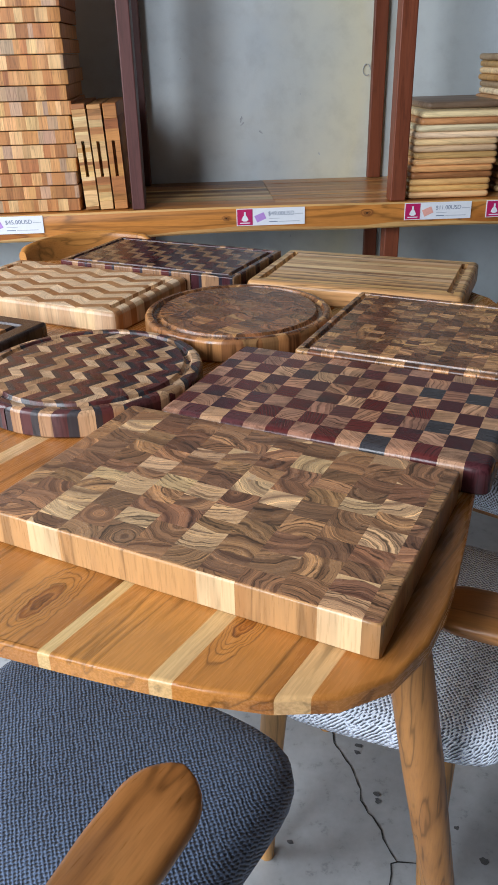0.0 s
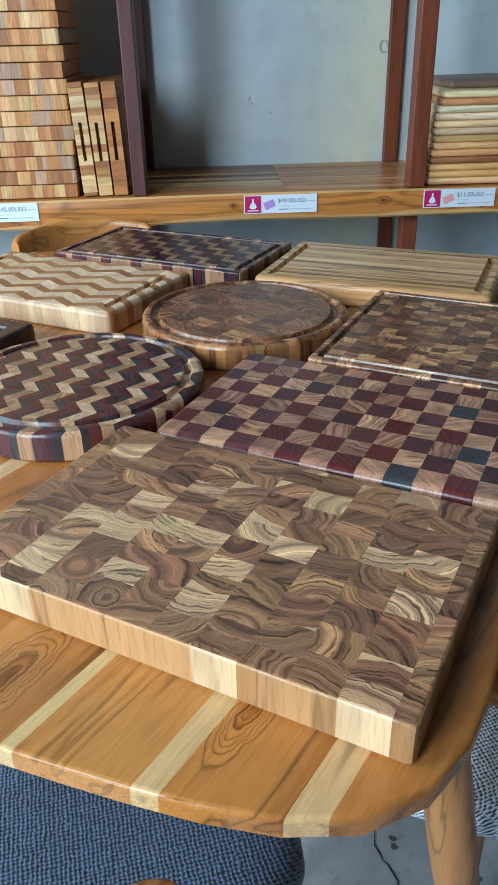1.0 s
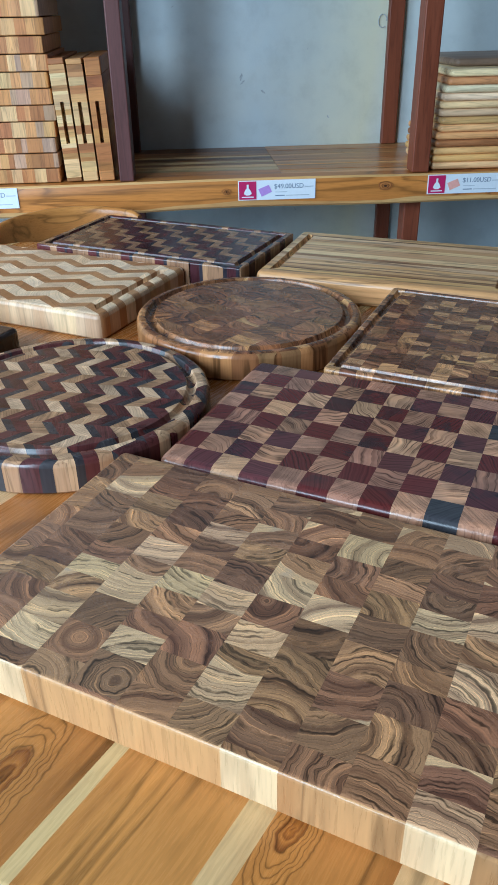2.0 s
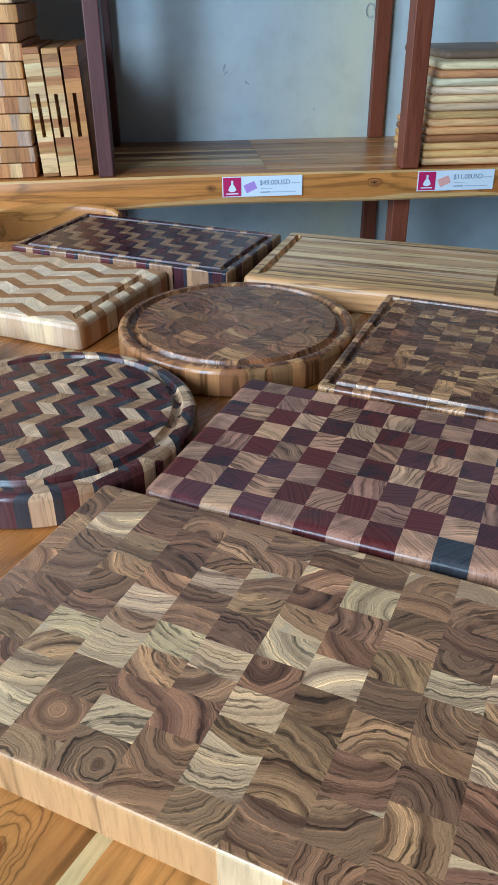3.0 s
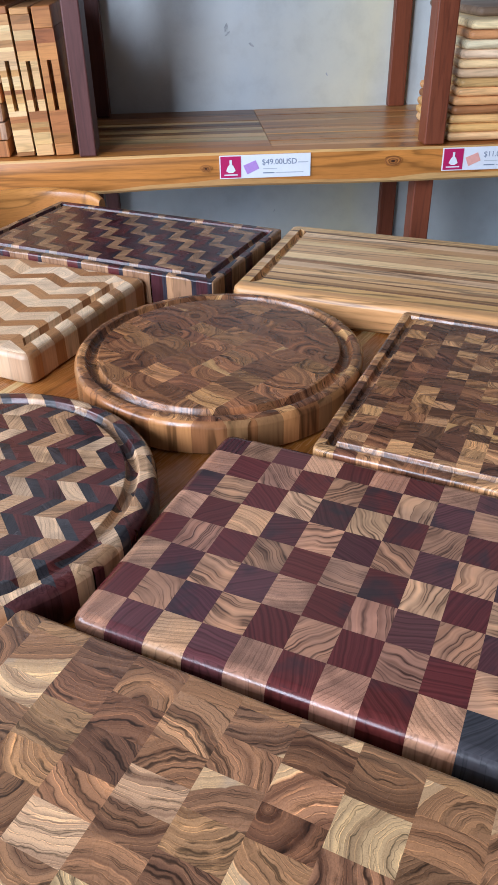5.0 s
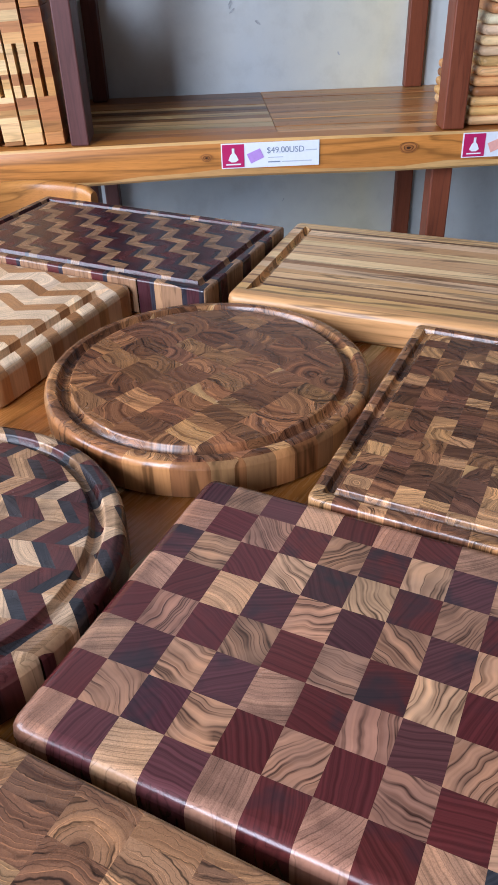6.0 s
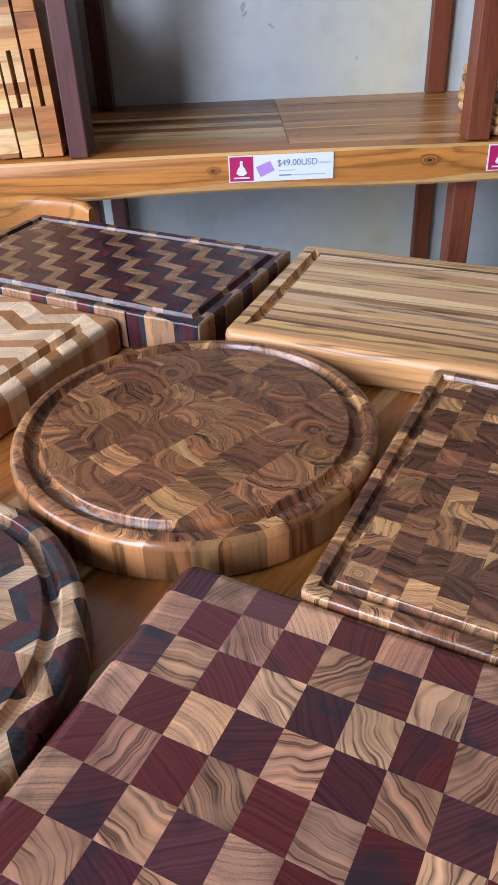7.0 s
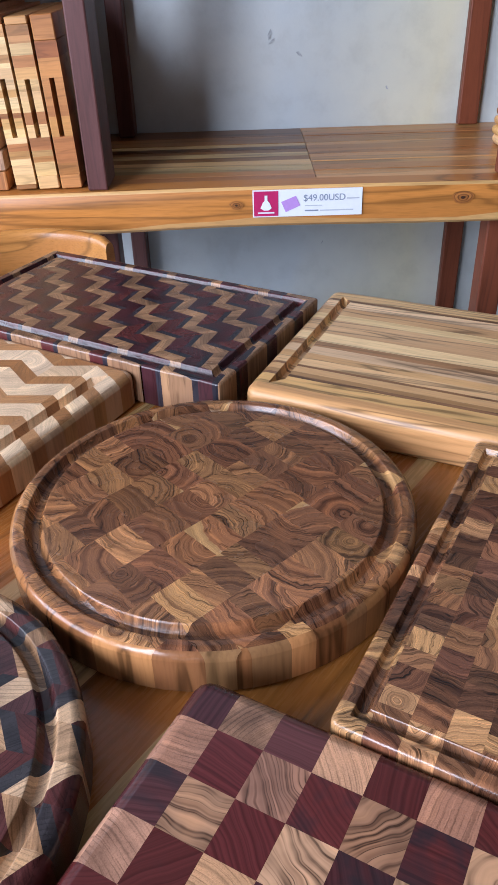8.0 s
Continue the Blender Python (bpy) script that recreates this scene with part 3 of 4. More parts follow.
def glue_up(root, outline, cells, h, r, mats, groove=None, piece="block", foot=0.003, sides_near=True, grooved=None, veined_top=None, plain_top=None):
    """One mesh object a piece. outline: convex, counter-clockwise; cells: (convex polygon, tint)."""
    pr = edge_profile(h, r, groove)
    pr_plain = [(k, z if k <= r else h) for k, z in pr]
    ks = [k for k, _ in pr]
    dmax = ks[-1]
    n = len(outline)
    half = []
    for i in range(n):
        p, q = outline[i], outline[(i + 1) % n]
        ln = math.hypot(q[0] - p[0], q[1] - p[1])
        nx, ny = (q[1] - p[1]) / ln, -(q[0] - p[0]) / ln
        half.append((nx, ny, nx * p[0] + ny * p[1]))
    made = []
    for cell, tint in cells:
        if area(cell) < 0:
            cell = cell[::-1]
        whole = cell
        for nx, ny, c in half:
            if max(nx * p[0] + ny * p[1] for p in whole) > c:
                whole = clip(whole, nx, ny, c)
                if not whole:
                    break
        if not whole or area(whole) < 4e-6:
            continue
        cx, cy = sum(p[0] for p in whole) / len(whole), sum(p[1] for p in whole) / len(whole)
        index, verts, faces, slots = {}, [], [], []

        def vert(x, y, z):
            key = (round(x, 6), round(y, 6), round(z, 6))
            if key not in index:
                index[key] = len(verts)
                verts.append((x - cx, y - cy, z))
            return index[key]

        def face(ps, slot):
            ids = []
            for p in ps:
                v = vert(*p)
                if not ids or (ids[-1] != v and ids[0] != v):
                    ids.append(v)
            if len(ids) > 2 and len(set(ids)) == len(ids):
                faces.append(ids)
                slots.append(slot)

        inner = whole
        near = []
        for i, (nx, ny, c) in enumerate(half):
            if c - max(nx * p[0] + ny * p[1] for p in whole) < dmax:
                near.append(i)
                if inner:
                    inner = clip(inner, nx, ny, c - dmax)
        if inner:
            face([(x, y, h) for x, y in inner], 0)
        for i in near:
            nx, ny, c = half[i]
            sec = whole
            for j in ((i - 1) % n, (i + 1) % n) if not sides_near else near:
                if j != i and sec:
                    mx, my, mc = half[j]
                    sec = clip(sec, mx - nx, my - ny, mc - c)
            if not sec:
                continue
            for a, b in zip(ks, ks[1:]):
                band = clip(sec, nx, ny, c - a)
                if band:
                    band = clip(band, -nx, -ny, b - c)
                if not band:
                    continue
                ps = [(x, y, profile_z(pr if grooved is None or grooved(nx, ny) else pr_plain, max(0.0, c - nx * x - ny * y))) for x, y in band]
                face(ps, 0 if a >= 0.5 * r - 1e-9 else 1)
                if grooved and grooved(nx, ny) and a > r:
                    for j in near:
                        mx, my, mc = half[j]
                        if j == i or grooved(mx, my):
                            continue
                        for p, q in zip(ps, ps[1:] + ps[:1]):
                            if min(p[2], q[2]) < h - 1e-5 and all(abs((mc - mx * e[0] - my * e[1]) - (c - nx * e[0] - ny * e[1])) < 1e-6 for e in (p, q)):
                                face([p, q, (q[0], q[1], h), (p[0], p[1], h)], 0)
                if a == 0:
                    for p, q in zip(ps, ps[1:] + ps[:1]):
                        if c - nx * p[0] - ny * p[1] < 1e-7 and c - nx * q[0] - ny * q[1] < 1e-7:
                            z = h - r
                            face([(p[0], p[1], foot), (q[0], q[1], foot), (q[0], q[1], z), (p[0], p[1], z)][::-1], 1)
                            face([(p[0] - nx * foot, p[1] - ny * foot, 0), (q[0] - nx * foot, q[1] - ny * foot, 0), (q[0], q[1], foot), (p[0], p[1], foot)][::-1], 1)
        used = mats
        if veined_top and tint[0] > 0.2:
            used = [plain_top if near or (round(cx * 977) + round(cy * 631)) % 6 == 0 else veined_top, mats[1]]
        me = from_faces(piece, verts, faces, used, slots, 32)
        ob = new(piece, me)
        ob.parent = root
        ob.location = (cx, cy, 0)
        ob.color = (tint[0] * 1.02, tint[1] * 0.955, tint[2] * 1.0, 1)
        made.append(ob)
    return made


def rect_outline(w, d, r, seg=3):
    pts = []
    for sx, sy, a0 in ((1, -1, -90), (1, 1, 0), (-1, 1, 90), (-1, -1, 180)):
        for k in range(seg + 1):
            a = radians(a0 + 90 * k / seg)
            pts.append((sx * (w / 2 - r) + r * math.cos(a), sy * (d / 2 - r) + r * math.sin(a)))
    return pts


def round_outline(r, n=72):
    return [(r * math.cos(2 * math.pi * k / n), r * math.sin(2 * math.pi * k / n)) for k in range(n)]


def turn(cells, deg):
    c, s = math.cos(radians(deg)), math.sin(radians(deg))
    return [([(c * x - s * y, s * x + c * y) for x, y in poly], t) for poly, t in cells]


def bricks(w, d, wx, sizes, tints, rng, x_off=0.0):
    """Rows of end-grain blocks: columns wx wide, cut into blocks of varying length."""
    cells = []
    x = -w / 2 - x_off
    while x < w / 2:
        y = -d / 2 - rng.uniform(0, sizes[1])
        while y < d / 2:
            s = rng.uniform(*sizes)
            cells.append(([(x, y), (x + wx, y), (x + wx, y + s), (x, y + s)], tints(rng, x + wx / 2, y + s / 2)))
            y += s
        x += wx
    return cells


def zigzag(reach, strip, lean, series, rng):
    """Chevrons: strips across x, each cut into slanted blocks that lean to and fro."""
    cells = []
    period = sum(s for s, _ in series)
    i = -int(reach / strip) - 1
    while i * strip < reach:
        x0, x1 = i * strip, (i + 1) * strip
        a, b = (0, lean) if i % 2 else (lean, 0)
        order = series if i % 2 else [series[0], *series[:0:-1]]
        y = -math.ceil(reach / period) * period - period
        while y < reach:
            for s, tints in order:
                cells.append(([(x0, y + a), (x1, y + b), (x1, y + b + s), (x0, y + a + s)], rng.choice(tints)))
                y += s
        i += 1
    return cells


def shift(cells, du, dv):
    return [([(x + du, y + dv) for x, y in poly], t) for poly, t in cells]


def vary(rng, c, amount):
    k = 1 + rng.uniform(-amount, amount)
    return tuple(max(0.0, v * k * (1 + rng.uniform(-0.05, 0.05))) for v in c)


def thing(name, m, label, category, group=""):
    ob = new(name)
    ob.empty_display_size = 0.05
    ob.matrix_world = m
    return tagged(ob, label, category, group)


# tints of the woods (linear)
MAROON, SLATE = (0.085, 0.0185, 0.0165), (0.034, 0.031, 0.033)

# ---------------------------------------------------------------- the room
def room_part(name, x0, x1, y0, y1, z0, z1, mat, label, category):
    ob = part(name, box_bm(x0, x1, y0, y1, z0, z1), mat)
    ob.matrix_world = ROOM
    return tagged(ob, label, category, kind="structure")


floor = room_part("floor", -3.6, 3.6, -3.5, 0.64, -0.1, 0.0, CONCRETE, "worn grey concrete floor with a thin crack", "floor")
room_part("wall_north", -3.6, 3.6, WALL_Y, WALL_Y + 0.15, 0.0, 3.0, PLASTER, "painted grey-blue plaster wall behind the shelves", "wall")
room_part("ceiling", -3.6, 3.6, -3.5, WALL_Y + 0.15, 3.0, 3.1, CEIL, "unseen ceiling, dark to limit bounce light", "ceiling")


def wall_with_openings(name, m, length, gaps, label):
    """A wall along its x from 0 to length; gaps (x0, x1, z0, z1) go right through it."""
    bm = bmesh.new()
    x = 0.0
    for a, b, z0, z1 in gaps:
        box_bm(x, a, -0.075, 0.075, 0, 3.0, bm=bm)
        box_bm(a, b, -0.075, 0.075, z1, 3.0, bm=bm)
        if z0 > 0:
            box_bm(a, b, -0.075, 0.075, 0, z0, bm=bm)
        x = b
    box_bm(x, length, -0.075, 0.075, 0, 3.0, bm=bm)
    ob = part(name, bm, DIM)
    ob.matrix_world = m
    return tagged(ob, label, "wall", kind="structure")


# unseen walls that close the room; their openings are placed for the lamps
wall_with_openings("wall_south", ROOM @ pose(-3.6, -3.575, 0), 7.2, ((0.15, 1.02, 0.0, 2.3), (1.08, 2.12, 0.2, 2.9)), "unseen dark wall with an assumed shop window and an added doorway")
wall_with_openings("wall_west", ROOM @ pose(-3.675, -3.5, 0, 0, 0, 90), 4.14, ((0.50, 3.0, 1.15, 2.95),), "unseen dark side wall with an assumed wide window opening")
room_part("wall_east", 3.6, 3.75, -3.5, WALL_Y + 0.15, 0.0, 3.0, DIM, "unseen plain side wall, dark to limit bounce light", "wall")
pav = room_part("ground", -40, 40, -40, 40, -0.35, -0.12, PAVING, "grey paving outside the shop", "ground")


def ribbon(name, pts, widths, z, mat, parent, m, label=""):
    bm = bmesh.new()
    rows = []
    for i, p in enumerate(pts):
        a, b = Vector(pts[max(i - 1, 0)]), Vector(pts[min(i + 1, len(pts) - 1)])
        t = (b - a).normalized()
        nrm = Vector((-t.y, t.x))
        rows.append([bm.verts.new((*(Vector(p) + nrm * widths[i] * s), z)) for s in (-0.5, 0.5)])
    for a, b in zip(rows, rows[1:]):
        bm.faces.new((a[0], b[0], b[1], a[1]))
    ob = part(name, bm, mat, None, label)
    ob.parent = parent
    ob.matrix_parent_inverse = parent.matrix_world.inverted()
    ob.matrix_world = m
    return ob


def jagged(corners, step, amp, rng):
    out = []
    for p, q in zip(corners, corners[1:]):
        k = max(1, int(math.dist(p, q) / step))
        for i in range(k):
            f = i / k
            out.append((p[0] + (q[0] - p[0]) * f + rng.uniform(-amp, amp), p[1] + (q[1] - p[1]) * f + rng.uniform(-amp, amp)))
    return out + [corners[-1]]


bpy.context.view_layer.update()
rng = random.Random(5)
for line in (((-0.32, 1.62), (-0.181, 1.449), (-0.158, 1.413), (-0.103, 1.366), (-0.077, 1.33), (-0.067, 1.309), (-0.027, 1.278), (0.001, 1.244), (0.024, 1.225)),
             ((0.024, 1.225), (0.017, 1.215), (0.026, 1.181), (0.02, 1.05)), ((0.024, 1.225), (0.053, 1.235), (0.079, 1.226), (0.16, 1.16))):
    pts = jagged(line, 0.012, 0.002, rng)
    ribbon("crack", pts, [rng.uniform(0.0012, 0.0034) for _ in pts], 0.0012, CRACK, floor, Matrix.Identity(4))


def chip(parent, x, y, r, rng):
    bm = bmesh.new()
    bm.faces.new([bm.verts.new((x + r * rng.uniform(0.5, 1.2) * math.cos(a), y + r * rng.uniform(0.4, 1.0) * math.sin(a), 0.0014)) for a in (k * math.pi / 5 for k in range(10))])
    ob = part("chip", bm, CHIP, None)
    ob.parent = parent
    ob.matrix_parent_inverse = parent.matrix_world.inverted()
    return ob


for x, y, r in ((0.154, 1.289, 0.011), (0.10, 1.33, 0.006), (-0.113, 1.425, 0.008), (-0.11, 1.408, 0.007), (-0.046, 1.335, 0.008), (-0.04, 1.322, 0.007), (-0.15, 1.18, 0.006)):
    chip(floor, x, y, r, rng)

# scuffs on the wall
wall = bpy.data.objects["wall_north"]
for x, z, r, tilt in ((-0.143, 1.010, 0.011, 70), (-0.139, 0.996, 0.009, 40), (-0.080, 0.970, 0.010, 140), (0.115, 0.897, 0.006, 120), (-0.33, 1.19, 0.004, 30), (0.05, 1.08, 0.004, 80), (-0.22, 0.70, 0.006, 45), (0.02, 0.63, 0.006, 100), (-0.02, 0.55, 0.005, 60)):
    bm = bmesh.new()
    bm.faces.new([bm.verts.new((r * rng.uniform(0.6, 1.2) * math.cos(a), r * 0.35 * rng.uniform(0.5, 1.2) * math.sin(a), 0)) for a in (k * math.pi / 5 for k in range(10))])
    ob = part("scuff", bm, SCUFF)
    ob.parent = wall
    ob.matrix_local = pose(x, WALL_Y - 0.002, z, 90, 0, 0) @ pose(0, 0, 0, 0, 0, tilt)
hook = part("hook_loop", tube_bm([(0.262 + 0.012 * math.cos(a), WALL_Y - 0.006, 1.146 + 0.017 * math.sin(a)) for a in (k * math.pi / 7 for k in range(13))], [0.0013] * 13, 6), SCUFF, wall)


# ---------------------------------------------------------------- shelf unit
shelf = thing("shelf_unit", ROOM, "teak shelf with a live-edge front beam and red-brown posts", "shelf")
rng = random.Random(11)
BEAM_T = (0.46, 0.185, 0.040)


def beam(x0, x1, seed):
    """Thick front board with a slightly wavy waney lower edge."""
    r2 = random.Random(seed)
    bm = bmesh.new()
    n = 60
    ph = [r2.uniform(0, 6.28) for _ in range(4)]
    rows = []
    for i in range(n + 1):
        x = x0 + (x1 - x0) * i / n
        wob = 0.004 * math.sin(3.1 * x + ph[0]) + 0.002 * math.sin(9 * x + ph[1])
        top = 0.819 + 0.0015 * math.sin(5 * x + ph[2])
        prof = [(0.05, 0.745 + wob), (0.005, 0.745 + wob), (0.0, 0.750 + wob), (0.0, 0.7575 + 1.2 * wob + 0.0035 * math.sin(13 * x + ph[3]) + 0.002 * math.sin(31 * x)), (0.0005, 0.785), (0.0, top - 0.005), (0.004, top), (0.05, top)]
        rows.append([bm.verts.new((x, y, z)) for y, z in prof])
    for a, b in zip(rows, rows[1:]):
        for k in range(len(a)):
            bm.faces.new((a[k], a[(k + 1) % len(a)], b[(k + 1) % len(a)], b[k]))
    bm.faces.new(rows[0])
    bm.faces.new(rows[-1][::-1])
    return bm


b1 = part("front_beam", beam(-2.6, 2.6, 3), TEAK_BEAM, shelf, "live-edge teak beam", 40)
b1.color = (*BEAM_T, 1)
b1.data.materials.append(long_grain("beam_sapwood", 0.36, 0, (1.0, 1.0, 1.0), 0.3, 1.0, 20.0, colour=(0.56, 0.34, 0.13)))
b1.data.polygons.foreach_set("material_index", [1 if k < 480 and k % 8 in (1, 2, 5) else 0 for k in range(len(b1.data.polygons))])


def knot(x, z, r, parent):
    """A knot: flat rings of darker wood on the beam's face."""
    for i, (k, c) in enumerate(((1.0, (0.36, 0.145, 0.036)), (0.84, (0.24, 0.09, 0.028)), (0.74, (0.36, 0.14, 0.036)), (0.52, (0.20, 0.075, 0.024)), (0.42, (0.30, 0.115, 0.03)), (0.22, (0.06, 0.026, 0.014)))):
        bm = bmesh.new()
        bm.faces.new([bm.verts.new((x + r * k * 1.6 * math.cos(a) * (1 + 0.09 * math.sin(3 * a + x)), -0.0012 - 0.0003 * i, z + r * k * math.sin(a) * (1 + 0.07 * math.sin(2 * a + 9 * x)))) for a in (j * math.pi / 16 for j in range(32))])
        ob = part("knot", bm, TEAK_X, parent)
        ob.color = (*c, 1)


knot(0.178, 0.792, 0.012, shelf)
knot(-0.222, 0.79, 0.008, shelf)

# slats of the shelf top, in two lengths that meet at a seam
rng = random.Random(21)
for x0, x1 in ((-2.6, -1.35), (-1.349, -0.077), (-0.076, 1.2), (1.201, 2.6)):
    y = 0.051
    while y < WALL_Y - 0.004:
        d = min(rng.uniform(0.024, 0.042), WALL_Y - 0.004 - y)
        if WALL_Y - 0.004 - y - d < 0.012:
            d = WALL_Y - 0.004 - y
        s = part("slat", box_bm(x0, x1, y, y + d - 0.0008, 0.79, 0.8185 + rng.uniform(-0.0006, 0.0006)), TEAK_X, shelf)
        if x0 == -0.076:
            s.color = (*vary(rng, rng.choice([(0.44, 0.205, 0.065), (0.50, 0.26, 0.095), (0.36, 0.16, 0.05)]), 0.15), 1)
        else:
            s.color = (*vary(rng, rng.choice([(0.26, 0.112, 0.037), (0.33, 0.15, 0.05), (0.15, 0.064, 0.026), (0.60, 0.40, 0.18)]), 0.2), 1)
        y += d
POST_T = (0.175, 0.048, 0.021)
# left-hand posts get a darker, purplish tint: their shade is put into the colour
for x0, x1 in ((-0.482, -0.447), (0.246, 0.290), (-1.75, -1.70), (1.45, 1.50)):
    for y0, y1 in ((0.012, 0.062), (WALL_Y - 0.056, WALL_Y - 0.004)):
        rear = y0 > 0.2 and x0 > 0
        sh = 0.030 if rear else 0.0
        y0 += 0.030 if rear else 0.0
        deep = 0.045 if (y0 < 0.2 and x0 < 0) else 0.0
        p = part("post", box_bm(x0 + sh, x1 + sh, y0, y1 + deep, 0.8192, 2.3, 0.003), REDWOOD, shelf)
        p.color = (*(POST_T if x0 > 0 else (0.098, 0.037, 0.033)), 1)
        p = part("post", box_bm(x0 + sh, x1 + sh, y0 + 0.04 if y0 < 0.2 else y0, y1 + 0.04 if y0 < 0.2 else y1, 0.0, 0.744 if y0 < 0.2 else 0.789, 0.003), REDWOOD, shelf)
        p.color = (*(POST_T if x0 > 0 else (0.098, 0.037, 0.033)), 1)
for z in (1.62,):
    for k in range(6):
        s = part("upper_shelf_board", box_bm(-2.6, 2.6, 0.064 + k * 0.061, 0.064 + k * 0.061 + 0.060, z, z + 0.03, 0.001, 1), TEAK_X, shelf)
        s.color = (*vary(rng, (0.36, 0.17, 0.06), 0.2), 1)


def words(text, size, x, z, y, parent, mat, name="price_text"):
    cu = bpy.data.curves.new(name, "FONT")
    cu.body, cu.size, cu.extrude = text, size, 0.0001
    cu.materials.append(mat)
    ob = new(name, cu)
    ob.parent = parent
    ob.matrix_local = pose(x, y, z, 90, 0, 0)
    return ob


def bar(name, x0, x1, z0, z1, y, parent, mat, bev=0.0):
    return part(name, box_bm(x0, x1, y, y + 0.0006, z0, z1), mat, parent)


def price_label(x, price, picture):
    m = ROOM @ pose(x, -0.0022, 0.768, -1.5, 0, 0)
    lab = thing("price_label", m, "white and pink price label reading %s on the beam" % price, "price label", "price labels on the shelf edge")
    part("card", box_bm(0, 0.193, -0.001, 0.001, 0, 0.047), PAPER, lab)
    bar("pink_panel", 0.002, 0.045, 0.002, 0.045, -0.0017, lab, PINK)
    # plain white emblem: a lamp-like shape over a short bar
    bm = bmesh.new()
    bm.faces.new([bm.verts.new((0.0235 + px, -0.0024, 0.016 + pz)) for px, pz in ((-0.010, 0.0), (-0.004, -0.004), (0.004, -0.004), (0.010, 0.0), (0.006, 0.009), (0.0025, 0.013), (0.0025, 0.022), (-0.0025, 0.022), (-0.0025, 0.013), (-0.006, 0.009))])
    part("emblem", bm, PAPER, lab)
    bar("emblem_bar", 0.009, 0.038, 0.0065, 0.009, -0.0024, lab, PAPER)
    bm = bmesh.new()
    bm.faces.new([bm.verts.new((px, -0.0016, pz)) for px, pz in ((0.050, 0.026), (0.076, 0.036), (0.084, 0.019), (0.058, 0.008))])
    part("picture", bm, picture, lab)
    words(price, 0.0160, 0.089, 0.0265, -0.0015, lab, INK)
    bar("text_bar", 0.166, 0.188, 0.0285, 0.0305, -0.0016, lab, INK_SOFT)
    bar("text_bar", 0.092, 0.122, 0.0175, 0.0190, -0.0016, lab, INK_SOFT)
    bar("text_bar", 0.092, 0.116, 0.0085, 0.0108, -0.0016, lab, INK)
    bar("text_bar", 0.119, 0.178, 0.0085, 0.0103, -0.0016, lab, INK_SOFT)
    return lab


price_label(-0.193, "$49.00USD", PURPLE)
price_label(0.286, "$11.00USD", SALMON)
price_label(0.523, "$11.00USD", SALMON)
price_label(-0.923, "$45.00USD", PURPLE)

# ---- boards stored on the shelf
rng = random.Random(31)
LIGHTS = [(0.52, 0.275, 0.092), (0.58, 0.335, 0.125), (0.46, 0.215, 0.066), (0.34, 0.145, 0.046), (0.64, 0.42, 0.18), (0.44, 0.29, 0.17)]


def strip_cells(w, d, sizes, rng, tints=LIGHTS, amount=0.15):
    x, cells = -w / 2, []
    while x < w / 2:
        s = rng.uniform(*sizes)
        cells.append(([(x, -d / 2), (x + s, -d / 2), (x + s, d / 2), (x, d / 2)], vary(rng, rng.choice(tints), amount)))
        x += s
    return cells


STACK_SIDE = long_grain("stacked_board_face", 0.5, 2, (1.0, 1.0, 1.0), 0.5, 3.0)
z = 0.8195
# the topmost boards are unseen, added so the stack shades the wall beside it
for i in range(20):
    h = 0.0335 + rng.uniform(-0.0012, 0.0012)
    w, d = 0.44, 0.32
    sh = rng.uniform(-0.004, 0.004)
    root = thing("stacked_cutting_board", ROOM @ pose(-0.624 - w / 2 + sh, 0.032 + d / 2 + rng.uniform(-0.003, 0.003), z, 0, 0, rng.uniform(-0.4, 0.4)),
                 "thick light teak cutting board in a tall stack", "cutting board", "stack of thick cutting boards")
    glue_up(root, rect_outline(w, d, 0.004, 2), strip_cells(w, d, (0.012, 0.034), rng), h, 0.002, [STACK_SIDE, STACK_SIDE], piece="strip", foot=0.0015)
    z += h + 0.0021



def upright_board(x, w, h, tilt, seed, tall, tones):
    """A thick board stood on edge: layered strips and a long finger slot in its narrow face."""
    r2 = random.Random(seed)
    root = thing("upright_cutting_board", ROOM @ pose(x, 0.028, 0.8205, 0, tilt, 0), "striped teak cutting board stood on edge with a finger slot", "cutting board", "cutting boards stood on edge")
    d, z = 0.30, 0.0
    s0, s1 = h * 0.32, h * 0.66
    cuts = []
    for u, v in ((0.0, s0), (s0, s1), (s1, h)):
        cuts.append(u)
        while cuts[-1] < v - 0.02 * tall:
            cuts.append(cuts[-1] + r2.uniform(0.007, 0.019) * tall)
    cuts.append(h)
    for a, b in zip(cuts, cuts[1:]):
        bm = bmesh.new()
        if a >= s0 - 1e-6 and b <= s1 + 1e-6:
            box_bm(0, w * 0.36, 0, d, a, b, bm=bm)
            box_bm(w * 0.60, w, 0, d, a, b, bm=bm)
            box_bm(w * 0.36, w * 0.60, 0.034, d, a, b, bm=bm)
        else:
            box_bm(0, w, 0, d, a, b, 0.0015 if a == 0 or b == h else 0, 1, bm=bm)
        s = part("strip", bm, THIN_M, root)
        s.color = (*vary(r2, r2.choice(tones), 0.18), 1)
    return root


upright_board(-0.611, 0.036, 0.272, -2.4, 1, 1.0, [(0.42, 0.215, 0.072), (0.48, 0.26, 0.09), (0.36, 0.155, 0.048), (0.58, 0.38, 0.17), (0.62, 0.44, 0.21)])
upright_board(-0.571, 0.036, 0.270, -2.2, 2, 1.25, [(0.40, 0.20, 0.068), (0.46, 0.25, 0.088), (0.34, 0.145, 0.045), (0.56, 0.36, 0.155)])
